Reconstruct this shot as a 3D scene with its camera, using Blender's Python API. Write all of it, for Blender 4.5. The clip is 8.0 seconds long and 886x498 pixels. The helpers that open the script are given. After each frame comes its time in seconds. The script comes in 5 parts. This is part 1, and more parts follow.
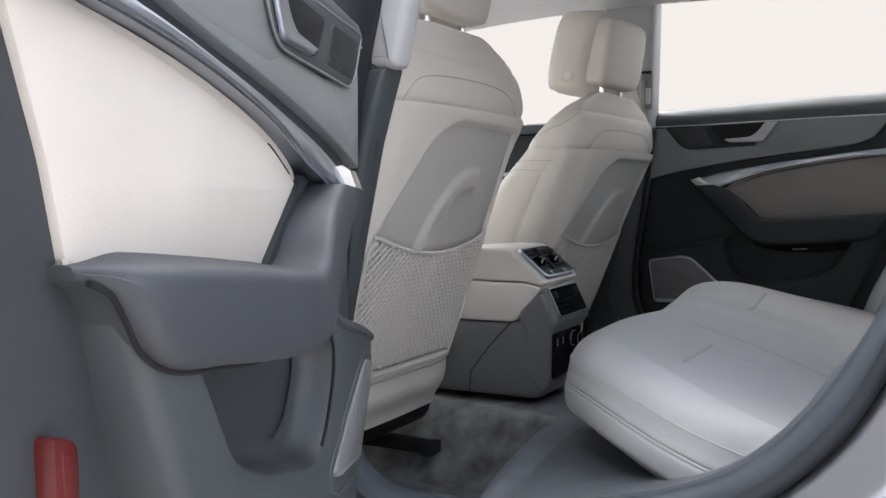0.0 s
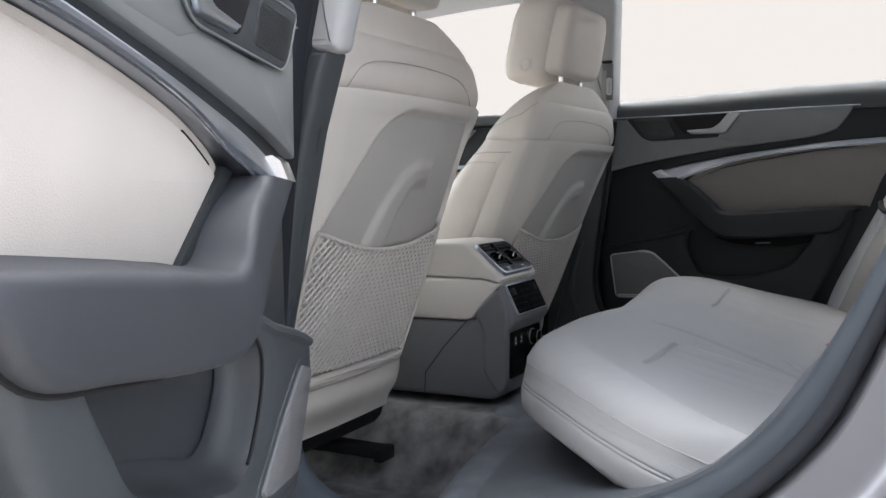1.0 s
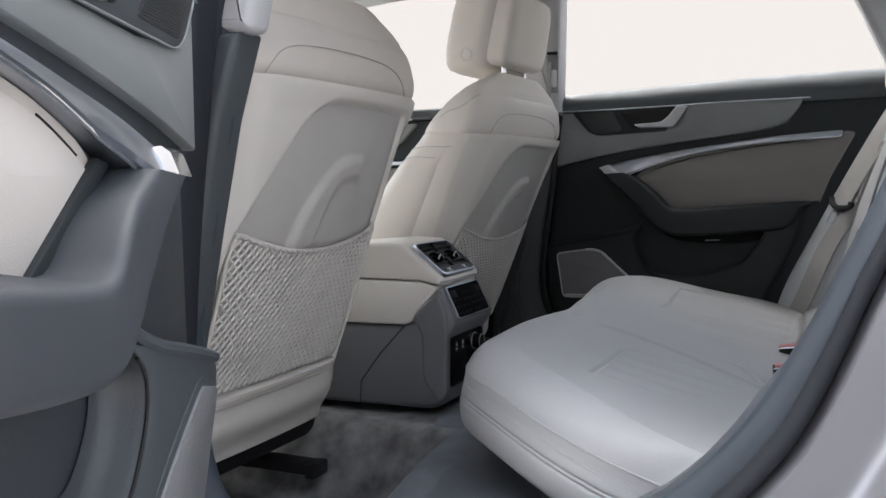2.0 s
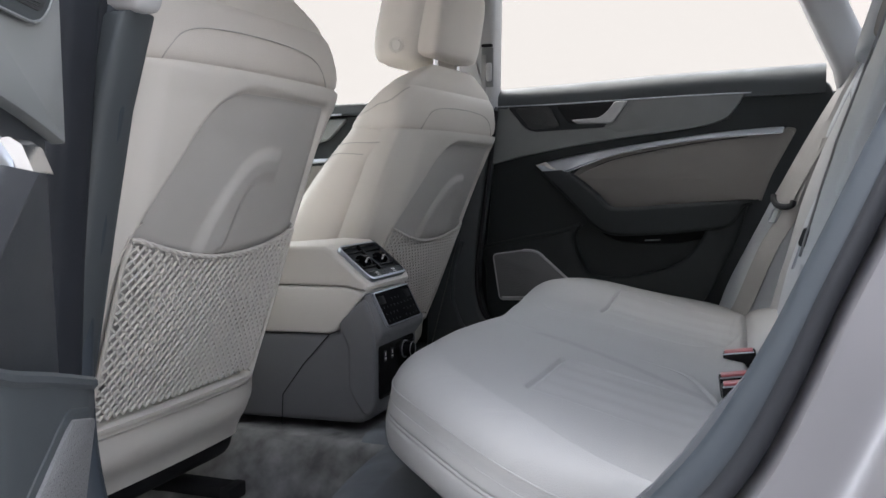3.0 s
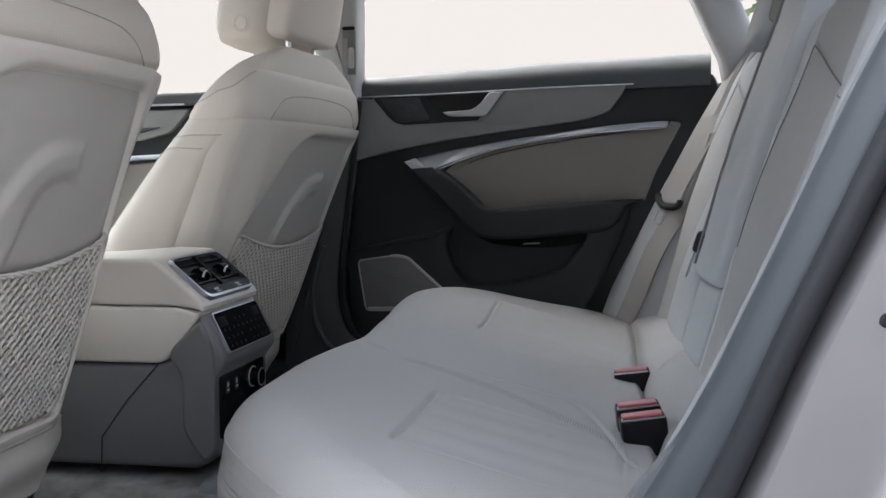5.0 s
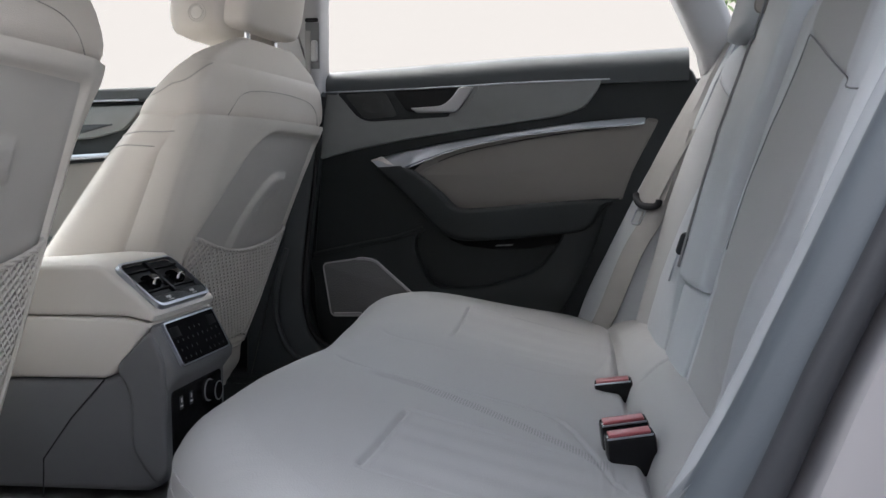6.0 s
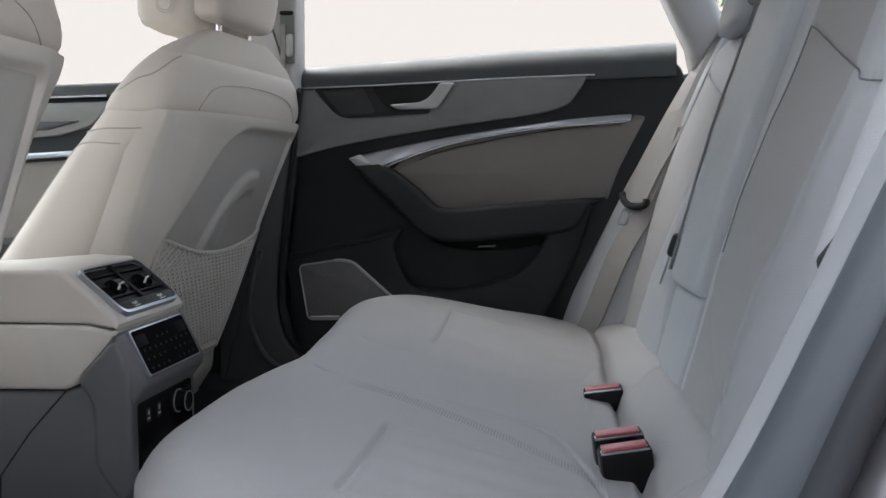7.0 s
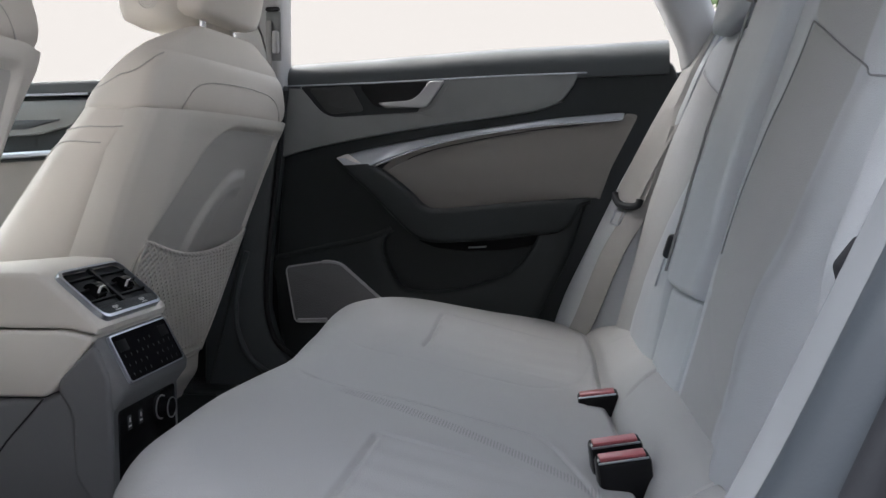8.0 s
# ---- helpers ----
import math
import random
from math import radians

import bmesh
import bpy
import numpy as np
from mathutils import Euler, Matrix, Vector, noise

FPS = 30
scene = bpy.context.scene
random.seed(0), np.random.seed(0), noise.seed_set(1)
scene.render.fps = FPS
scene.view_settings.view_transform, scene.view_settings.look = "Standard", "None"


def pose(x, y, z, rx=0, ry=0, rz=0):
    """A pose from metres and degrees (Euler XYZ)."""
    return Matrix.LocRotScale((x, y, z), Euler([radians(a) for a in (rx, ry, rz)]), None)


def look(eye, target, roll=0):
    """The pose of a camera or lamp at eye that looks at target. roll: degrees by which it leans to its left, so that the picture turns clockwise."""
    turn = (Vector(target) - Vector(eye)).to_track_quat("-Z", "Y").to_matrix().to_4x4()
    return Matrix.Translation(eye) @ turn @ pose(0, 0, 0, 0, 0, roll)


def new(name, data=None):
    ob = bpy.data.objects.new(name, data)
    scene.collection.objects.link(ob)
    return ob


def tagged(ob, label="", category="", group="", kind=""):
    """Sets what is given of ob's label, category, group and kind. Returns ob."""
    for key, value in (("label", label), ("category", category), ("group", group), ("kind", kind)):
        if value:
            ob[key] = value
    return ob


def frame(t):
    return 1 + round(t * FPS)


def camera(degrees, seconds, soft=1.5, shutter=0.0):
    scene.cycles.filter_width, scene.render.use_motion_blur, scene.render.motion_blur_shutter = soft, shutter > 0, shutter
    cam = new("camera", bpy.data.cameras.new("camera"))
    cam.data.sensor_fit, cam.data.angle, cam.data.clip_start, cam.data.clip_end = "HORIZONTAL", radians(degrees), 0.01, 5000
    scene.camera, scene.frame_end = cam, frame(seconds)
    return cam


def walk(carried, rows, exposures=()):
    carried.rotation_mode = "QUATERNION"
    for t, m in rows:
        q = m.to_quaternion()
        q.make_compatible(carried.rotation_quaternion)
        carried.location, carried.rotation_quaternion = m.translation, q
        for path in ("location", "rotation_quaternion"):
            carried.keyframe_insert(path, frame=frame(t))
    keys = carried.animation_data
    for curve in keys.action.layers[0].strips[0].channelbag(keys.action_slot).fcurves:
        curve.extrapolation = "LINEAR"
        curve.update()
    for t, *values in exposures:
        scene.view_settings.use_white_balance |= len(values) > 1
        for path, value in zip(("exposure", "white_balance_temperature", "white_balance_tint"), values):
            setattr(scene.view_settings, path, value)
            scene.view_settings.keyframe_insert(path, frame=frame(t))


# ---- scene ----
cam = camera(51.6, 8.0)
PATH = [
    (0, (1.024, -1.816, 0.85), (0.054, -0.072, 0.711), 0.3),
    (0.5, (1.016, -1.784, 0.849), (0.073, -0.026, 0.704), 0.3),
    (1, (1.007, -1.736, 0.848), (0.105, 0.042, 0.696), 0.2),
    (1.5, (0.995, -1.682, 0.846), (0.14, 0.119, 0.691), 0.1),
    (3, (0.96, -1.518, 0.844), (0.276, 0.354, 0.683), 0.0),
    (3.5, (0.946, -1.462, 0.844), (0.338, 0.437, 0.682), 0.0),
    (4, (0.935, -1.403, 0.842), (0.4, 0.518, 0.681), -0.1),
    (4.5, (0.923, -1.352, 0.844), (0.449, 0.585, 0.68), 0.0),
    (5, (0.913, -1.302, 0.846), (0.495, 0.646, 0.678), -0.0),
    (6.5, (0.882, -1.185, 0.845), (0.558, 0.782, 0.674), -0.1),
    (7, (0.875, -1.158, 0.845), (0.575, 0.812, 0.672), -0.1),
    (7.5, (0.869, -1.137, 0.845), (0.587, 0.835, 0.671), -0.1),
    (8, (0.866, -1.126, 0.845), (0.593, 0.848, 0.671), -0.1),
]
walk(cam, [(t, look(eye, target, roll)) for t, eye, target, roll in PATH])

# ---- world, sun, exposure ----
world = bpy.data.worlds.new("sky")
scene.world = world
world.use_nodes = True
wn = world.node_tree.nodes
sky = wn.new("ShaderNodeTexSky")
sky.sky_type = "NISHITA"
sky.sun_disc = False
sky.sun_elevation, sky.sun_rotation = radians(59), radians(295)
sky.air_density, sky.dust_density, sky.ozone_density = 1.0, 3.0, 1.0
# an overcast sky: hardly any blue
grey_sky = wn.new("ShaderNodeHueSaturation")
grey_sky.inputs["Saturation"].default_value = 0.36
world.node_tree.links.new(sky.outputs[0], grey_sky.inputs["Color"])
world.node_tree.links.new(grey_sky.outputs[0], wn["Background"].inputs[0])
wn["Background"].inputs[1].default_value = 0.15

sun_data = bpy.data.lights.new("sun", "SUN")
sun_data.energy, sun_data.angle, sun_data.color = 0.68, radians(60), (1.0, 0.96, 0.92)
sun = new("sun", sun_data)
sun.matrix_world = look((-3.2, 1.5, 6.0), (0.0, 0.0, 0.0))
EXPOSURE = 2.90
scene.view_settings.exposure = EXPOSURE


# ---- materials ----
def principled(name, colour, rough=0.5, metal=0.0, spread=0.06, scale=8.0, grain=0.0, grain_scale=900.0, coat=0.0, kind="NOISE", rough_spread=0.08, gloss=0.5):
    m = bpy.data.materials.new(name)
    m.use_nodes = True
    t = m.node_tree
    b = t.nodes["Principled BSDF"]
    b.inputs["Metallic"].default_value = metal
    b.inputs["Coat Weight"].default_value = coat
    b.inputs["Specular IOR Level"].default_value = gloss
    coord = t.nodes.new("ShaderNodeTexCoord")
    big = t.nodes.new("ShaderNodeTexNoise")
    big.inputs["Scale"].default_value, big.inputs["Detail"].default_value = scale, 6.0
    t.links.new(coord.outputs["Object"], big.inputs["Vector"])
    ramp = t.nodes.new("ShaderNodeMapRange")
    ramp.inputs["From Min"].default_value, ramp.inputs["From Max"].default_value = 0.3, 0.7
    ramp.inputs["To Min"].default_value, ramp.inputs["To Max"].default_value = 1 - spread, 1 + spread
    t.links.new(big.outputs["Fac"], ramp.inputs["Value"])
    mul = t.nodes.new("ShaderNodeVectorMath")
    mul.operation = "SCALE"
    mul.inputs[0].default_value = colour
    t.links.new(ramp.outputs[0], mul.inputs["Scale"])
    t.links.new(mul.outputs[0], b.inputs["Base Color"])
    r2 = t.nodes.new("ShaderNodeMapRange")
    r2.inputs["From Min"].default_value, r2.inputs["From Max"].default_value = 0.3, 0.7
    r2.inputs["To Min"].default_value, r2.inputs["To Max"].default_value = max(0.02, rough - rough_spread), min(1.0, rough + rough_spread)
    t.links.new(big.outputs["Fac"], r2.inputs["Value"])
    t.links.new(r2.outputs[0], b.inputs["Roughness"])
    if grain:
        if kind == "VORONOI":
            g = t.nodes.new("ShaderNodeTexVoronoi")
            g.inputs["Scale"].default_value = grain_scale
            out = g.outputs["Distance"]
        else:
            g = t.nodes.new("ShaderNodeTexNoise")
            g.inputs["Scale"].default_value, g.inputs["Detail"].default_value = grain_scale, 3.0
            out = g.outputs["Fac"]
        t.links.new(coord.outputs["Object"], g.inputs["Vector"])
        bump = t.nodes.new("ShaderNodeBump")
        bump.inputs["Strength"].default_value, bump.inputs["Distance"].default_value = grain, 0.001
        t.links.new(out, bump.inputs["Height"])
        t.links.new(bump.outputs[0], b.inputs["Normal"])
    return m


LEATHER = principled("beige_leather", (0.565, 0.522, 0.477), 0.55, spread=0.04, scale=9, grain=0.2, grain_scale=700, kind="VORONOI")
# one bench leather: daylight on cushion and bluer backrest is put into its colours
CUSHION_LEATHER = principled("toned_bench_leather", (0.338, 0.340, 0.342), 0.66, spread=0.04, scale=7, grain=0.3, grain_scale=700, kind="VORONOI", gloss=0.28)
LEATHER_SKYLIT = principled("sky_tinted_leather", (0.400, 0.425, 0.458), 0.5, spread=0.04, scale=7, grain=0.35, grain_scale=700, kind="VORONOI")


def perforated(m, colour):
    """Gives a leather a rougher finish where the mesh's own "inset" value is one; the greyer colour stands for sky
    sheen lacking there.
    """
    t = m.node_tree
    b = t.nodes["Principled BSDF"]
    mask = t.nodes.new("ShaderNodeAttribute")
    mask.attribute_name = "inset"
    for socket, value in (("Base Color", (*colour, 1)), ("Roughness", 0.75)):
        link = b.inputs[socket].links[0].from_socket
        mix = t.nodes.new("ShaderNodeMix")
        mix.data_type = "RGBA" if socket == "Base Color" else "FLOAT"
        k = 6 if socket == "Base Color" else 2
        t.links.new(mask.outputs["Fac"], mix.inputs[0])
        t.links.new(link, mix.inputs[k])
        mix.inputs[k + 1].default_value = value
        t.links.new(mix.outputs[2 if socket == "Base Color" else 0], b.inputs[socket])


def punched(m):
    """Small dark holes where the mesh's own "punched" value is one."""
    t = m.node_tree
    b = t.nodes["Principled BSDF"]
    coord, mask, cells = t.nodes.new("ShaderNodeTexCoord"), t.nodes.new("ShaderNodeAttribute"), t.nodes.new("ShaderNodeTexVoronoi")
    mask.attribute_name = "punched"
    cells.voronoi_dimensions = "2D"
    cells.inputs["Scale"].default_value, cells.inputs["Randomness"].default_value = 300.0, 0.15
    hole = t.nodes.new("ShaderNodeMapRange")
    for socket, value in (("From Min", 0.22), ("From Max", 0.38), ("To Min", 0.55), ("To Max", 0.0)):
        hole.inputs[socket].default_value = value
    amount, mix = t.nodes.new("ShaderNodeMath"), t.nodes.new("ShaderNodeMix")
    amount.operation, mix.data_type = "MULTIPLY", "RGBA"
    mix.inputs[7].default_value = (0.10, 0.10, 0.105, 1)
    link = b.inputs["Base Color"].links[0].from_socket
    t.links.new(coord.outputs["Object"], cells.inputs["Vector"])
    t.links.new(cells.outputs["Distance"], hole.inputs["Value"])
    t.links.new(hole.outputs[0], amount.inputs[0])
    t.links.new(mask.outputs["Fac"], amount.inputs[1])
    t.links.new(amount.outputs[0], mix.inputs[0])
    t.links.new(link, mix.inputs[6])
    t.links.new(mix.outputs[2], b.inputs["Base Color"])


punched(CUSHION_LEATHER)
perforated(LEATHER_SKYLIT, (0.335, 0.339, 0.347))
SEAM_LINE = principled("leather_seam", (0.20, 0.204, 0.215), 0.8, grain=0.3, grain_scale=900)
STITCH = principled("beige_thread", (0.42, 0.4, 0.37), 0.7, grain=0.5, grain_scale=1500)
SHELL = principled("beige_plastic", (0.59, 0.556, 0.512), 0.5, spread=0.03, scale=6, grain=0.2, grain_scale=1500)
SHELL_DARK = principled("taupe_felt_panel", (0.45, 0.433, 0.408), 0.5, spread=0.04, scale=12, grain=0.35, grain_scale=1800)
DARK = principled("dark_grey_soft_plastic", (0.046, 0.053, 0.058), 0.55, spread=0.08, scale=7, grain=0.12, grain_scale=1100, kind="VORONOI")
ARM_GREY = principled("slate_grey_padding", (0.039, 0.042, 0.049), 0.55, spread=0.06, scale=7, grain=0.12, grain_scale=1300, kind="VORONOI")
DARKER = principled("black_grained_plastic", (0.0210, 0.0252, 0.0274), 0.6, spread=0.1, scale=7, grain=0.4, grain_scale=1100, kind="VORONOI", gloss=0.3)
GREY_TRIM = principled("grey_satin_trim", (0.180, 0.188, 0.189), 0.42, spread=0.05, scale=20, grain=0.1, grain_scale=700)
# on the far doors' insets this darker beige carries their shade
INSET = principled("darker_beige_leather", (0.205, 0.192, 0.179), 0.6, spread=0.04, scale=11, grain=0.3, grain_scale=900, kind="VORONOI")
ALU = principled("brushed_aluminium", (0.46, 0.49, 0.54), 0.36, metal=1.0, spread=0.02, scale=6, rough_spread=0.04)
PANEL_BLACK = principled("dull_black_panel", (0.005, 0.005, 0.006), 0.7, spread=0.1, scale=20, gloss=0.02)
VENT_BLACK = principled("vent_black", (0.006, 0.0065, 0.0075), 0.45, spread=0.1, scale=20, gloss=0.08)
POCKET = principled("dark_pocket_plastic", (0.034, 0.038, 0.043), 0.42, spread=0.1, scale=9, grain=0.2, grain_scale=1100, kind="VORONOI")
HANDLE = principled("satin_handle_metal", (0.36, 0.365, 0.375), 0.42, metal=0.8, spread=0.03, scale=20)
SATIN = principled("satin_silver_plastic", (0.46, 0.46, 0.47), 0.4, metal=0.0, spread=0.03, scale=20)
CHROME = principled("bright_chrome", (0.85, 0.86, 0.88), 0.12, metal=1.0, spread=0.02, scale=20, rough_spread=0.04)
CONSOLE_GREY = principled("console_grey_plastic", (0.132, 0.134, 0.140), 0.55, spread=0.08, scale=7, grain=0.3, grain_scale=1100, kind="VORONOI")
SILL_GREY = principled("sill_soft_grey", (0.046, 0.055, 0.061), 0.5, spread=0.08, scale=7, grain=0.25, grain_scale=900, kind="VORONOI")
CARPET = principled("charcoal_carpet", (0.150, 0.149, 0.150), 0.95, spread=0.5, scale=26, grain=1.0, grain_scale=900)
CARPET_SIDE = principled("blue_grey_carpet", (0.125, 0.137, 0.153), 0.95, spread=0.2, scale=20, grain=1.0, grain_scale=900)
RUBBER = principled("dark_rubber", (0.016, 0.018, 0.023), 0.65, spread=0.12, scale=10, grain=0.1, grain_scale=500, gloss=0.25)
SILL_BLUE = principled("blue_grey_sill_plastic", (0.078, 0.087, 0.100), 0.5, spread=0.08, scale=8, grain=0.3, grain_scale=1100, kind="VORONOI")
SEAL_GREY = principled("blue_grey_rubber", (0.036, 0.045, 0.056), 0.55, spread=0.1, scale=10, grain=0.1, grain_scale=500, gloss=0.35)
PAINT = principled("silver_paint", (0.235, 0.232, 0.255), 0.34, metal=0.5, spread=0.03, scale=3, coat=0.2)
PILLAR = principled("pale_grey_pillar_trim", (0.40, 0.40, 0.405), 0.55, spread=0.03, scale=8, grain=0.2, grain_scale=1200)
BLACK = principled("gloss_black", (0.007, 0.007, 0.008), 0.16, spread=0.1, scale=10, rough_spread=0.05, gloss=0.22)
MATT_BLACK = principled("matt_black", (0.014, 0.014, 0.0155), 0.7, spread=0.1, scale=10, gloss=0.25)
GRILLE = principled("grey_speaker_grille", (0.16, 0.16, 0.165), 0.5, spread=0.08, scale=12, grain=0.8, grain_scale=420, kind="VORONOI")
LIP = principled("grey_edge_fabric", (0.180, 0.192, 0.213), 0.8, spread=0.05, scale=30, grain=0.1, grain_scale=1200)
TWEETER = principled("dark_tweeter_mesh", (0.027, 0.029, 0.031), 0.5, grain=0.3, grain_scale=900, kind="VORONOI")
RED = principled("red_button_plastic", (0.33, 0.085, 0.095), 0.35, spread=0.12, scale=60, grain=0.1)
REFLECTOR = principled("red_reflector", (0.085, 0.008, 0.008), 0.35, spread=0.15, scale=40, coat=0.1, gloss=0.3)
WEBBING = principled("beige_webbing", (0.285, 0.282, 0.278), 0.8, spread=0.05, scale=20, grain=0.8, grain_scale=900)
CORD = principled("beige_cord", (0.565, 0.537, 0.50), 0.8, spread=0.05, scale=20, grain=0.5, grain_scale=1500)
ICON = principled("pale_marking", (0.6, 0.6, 0.6), 0.5)
GROUND = principled("pale_concrete", (0.36, 0.355, 0.35), 0.9, spread=0.2, scale=3, grain=1.0, grain_scale=120)
GREEN = principled("leaves", (0.07, 0.11, 0.04), 0.6, spread=0.3, scale=4)
BARK = principled("bark", (0.12, 0.09, 0.07), 0.9, spread=0.2, scale=12)

GLASS = bpy.data.materials.new("window_glass")
GLASS.use_nodes = True
gt = GLASS.node_tree
gt.nodes.remove(gt.nodes["Principled BSDF"])
g_clear, g_gloss, g_mix, g_fres = (gt.nodes.new(n) for n in ("ShaderNodeBsdfTransparent", "ShaderNodeBsdfGlossy", "ShaderNodeMixShader", "ShaderNodeFresnel"))
g_gloss.inputs["Roughness"].default_value = 0.02
g_fres.inputs["IOR"].default_value = 1.12
g_clear.inputs["Color"].default_value = (0.97, 0.98, 0.975, 1)
gt.links.new(g_fres.outputs[0], g_mix.inputs[0])
gt.links.new(g_clear.outputs[0], g_mix.inputs[1])
gt.links.new(g_gloss.outputs[0], g_mix.inputs[2])
gt.links.new(g_mix.outputs[0], gt.nodes["Material Output"].inputs["Surface"])

TINTED = GLASS.copy()
TINTED.name = "tinted_windscreen_glass"
TINTED.node_tree.nodes["Transparent BSDF"].inputs["Color"].default_value = (0.88, 0.91, 0.90, 1)

HAZE = bpy.data.materials.new("bright_haze")
HAZE.use_nodes = True
ht = HAZE.node_tree
ht.nodes.remove(ht.nodes["Principled BSDF"])
h_em = ht.nodes.new("ShaderNodeEmission")
h_em.inputs["Color"].default_value, h_em.inputs["Strength"].default_value = (0.93, 0.865, 0.845, 1), 1.045 * 2 ** -EXPOSURE
ht.links.new(h_em.outputs[0], ht.nodes["Material Output"].inputs["Surface"])


# ---- building helpers ----
from mathutils import geometry


def part(name, bm, material, parent=None, label="", sharp=35.0):
    """One mesh object made of bm, under its thing."""
    me = bpy.data.meshes.new(name)
    bmesh.ops.recalc_face_normals(bm, faces=bm.faces)
    for f in bm.faces:
        f.smooth = True
    bm.to_mesh(me)
    bm.free()
    me.set_sharp_from_angle(angle=radians(sharp))
    me.materials.append(material)
    ob = new(name, me)
    if parent is not None:
        ob.parent = parent
    if label:
        ob["label"] = label
    return ob


def empty(name, m=None):
    ob = new(name)
    ob.empty_display_size = 0.05
    if m is not None:
        ob.matrix_world = m
    return ob


def smooth(a, b, x):
    t = min(1.0, max(0.0, (x - a) / (b - a)))
    return t * t * (3 - 2 * t)


def lerp(table, x):
    """Piecewise smooth value of rows (x, value)."""
    if x <= table[0][0]:
        return table[0][1]
    for (xa, va), (xb, vb) in zip(table, table[1:]):
        if x <= xb:
            return va + (vb - va) * (x - xa) / (xb - xa)
    return table[-1][1]


def soft(table, z, r=0.02):
    return (lerp(table, z - r) + 2 * lerp(table, z) + lerp(table, z + r)) / 4


def spline(points, n=8, closed=False):
    """Points on a smooth curve through the points given."""
    p = [Vector(q) for q in points]
    k, out = len(p), []
    for i in range(k if closed else k - 1):
        a, b, c, d = (p[(i + j) % k] if closed else p[min(max(i + j, 0), k - 1)] for j in (-1, 0, 1, 2))
        for s in range(n):
            t = s / n
            out.append(0.5 * (2 * b + (c - a) * t + (2 * a - 5 * b + 4 * c - d) * t * t + (3 * b - 3 * c + d - a) * t ** 3))
    return out if closed else out + [p[-1]]


def sheet(fn, us, vs, close_u=False, bm=None):
    """A grid of faces with corners fn(u, v)."""
    bm = bm or bmesh.new()
    rows = [[bm.verts.new(fn(u, v)) for u in us] for v in vs]
    nu = len(us)
    for a, b in zip(rows, rows[1:]):
        for i in range(nu if close_u else nu - 1):
            j = (i + 1) % nu
            bm.faces.new((a[i], a[j], b[j], b[i]))
    return bm, rows


def steps(a, b, n):
    return [a + (b - a) * i / n for i in range(n + 1)]


def loft(rings, caps=True, bm=None):
    """A closed skin over rings of equally many points."""
    bm = bm or bmesh.new()
    rows = [[bm.verts.new(p) for p in r] for r in rings]
    n = len(rows[0])
    for a, b in zip(rows, rows[1:]):
        for i in range(n):
            j = (i + 1) % n
            bm.faces.new((a[i], a[j], b[j], b[i]))
    if caps:
        bm.faces.new(rows[0])
        bm.faces.new(rows[-1])
    return bm


def tube(points, radius, sides=8, closed=False, bm=None):
    """A round cord along points."""
    bm = bm or bmesh.new()
    p = [Vector(q) for q in points]
    n, rings = len(p), []
    up = Vector((0.13, 0.31, 0.94))
    for i in range(n):
        d = (p[(i + 1) % n] - p[i - 1]) if closed else (p[min(i + 1, n - 1)] - p[max(i - 1, 0)])
        d.normalize()
        a = d.cross(up)
        a.normalize()
        b = d.cross(a)
        rings.append([bm.verts.new(p[i] + radius * (math.cos(2 * math.pi * k / sides) * a + math.sin(2 * math.pi * k / sides) * b)) for k in range(sides)])
    pairs = list(zip(rings, rings[1:])) + ([(rings[-1], rings[0])] if closed else [])
    for a, b in pairs:
        for k in range(sides):
            bm.faces.new((a[k], a[(k + 1) % sides], b[(k + 1) % sides], b[k]))
    if not closed:
        bm.faces.new(rings[0])
        bm.faces.new(rings[-1])
    return bm


def slab(outline, w0, w1, to, bevel=0.004, segments=2, bm=None):
    """A flat polygon in (u, v), thick from w0 to w1, its front edge (w1) rounded; to(u, v, w) gives the place."""
    bm = bm or bmesh.new()
    pts = [Vector((p[0], p[1])) for p in outline]
    area = sum(a.x * b.y - b.x * a.y for a, b in zip(pts, pts[1:] + pts[:1]))
    if area < 0:
        pts.reverse()
    n = len(pts)
    normal = []
    for i in range(n):
        e1, e2 = (pts[i] - pts[i - 1]), (pts[(i + 1) % n] - pts[i])
        n1, n2 = Vector((e1.y, -e1.x)).normalized(), Vector((e2.y, -e2.x)).normalized()
        m = n1 + n2
        m = m.normalized() if m.length > 1e-6 else n1
        normal.append(m * min(1.6, 1.0 / max(0.4, m.dot(n1))))
    rings = [[to(p.x, p.y, w0) for p in pts]]
    for k in range(segments + 1):
        a = k / segments * math.pi / 2
        inset, w = bevel * (1 - math.cos(a)), w1 - bevel * (1 - math.sin(a)) if w1 > w0 else w1 + bevel * (1 - math.sin(a))
        rings.append([to(p.x - q.x * inset, p.y - q.y * inset, w) for p, q in zip(pts, normal)])
    rows = [[bm.verts.new(p) for p in r] for r in rings]
    for a, b in zip(rows, rows[1:]):
        for i in range(n):
            j = (i + 1) % n
            bm.faces.new((a[i], a[j], b[j], b[i]))
    for r, ring in ((rows[0], [p for p in pts]), (rows[-1], [p - q * bevel for p, q in zip(pts, normal)])):
        tris = geometry.tessellate_polygon([[Vector((p.x, p.y, 0)) for p in ring]])
        if len(tris) < n - 2:
            bm.faces.new(r)
            continue
        for a, b, c in tris:
            bm.faces.new((r[a], r[b], r[c]))
    return bm


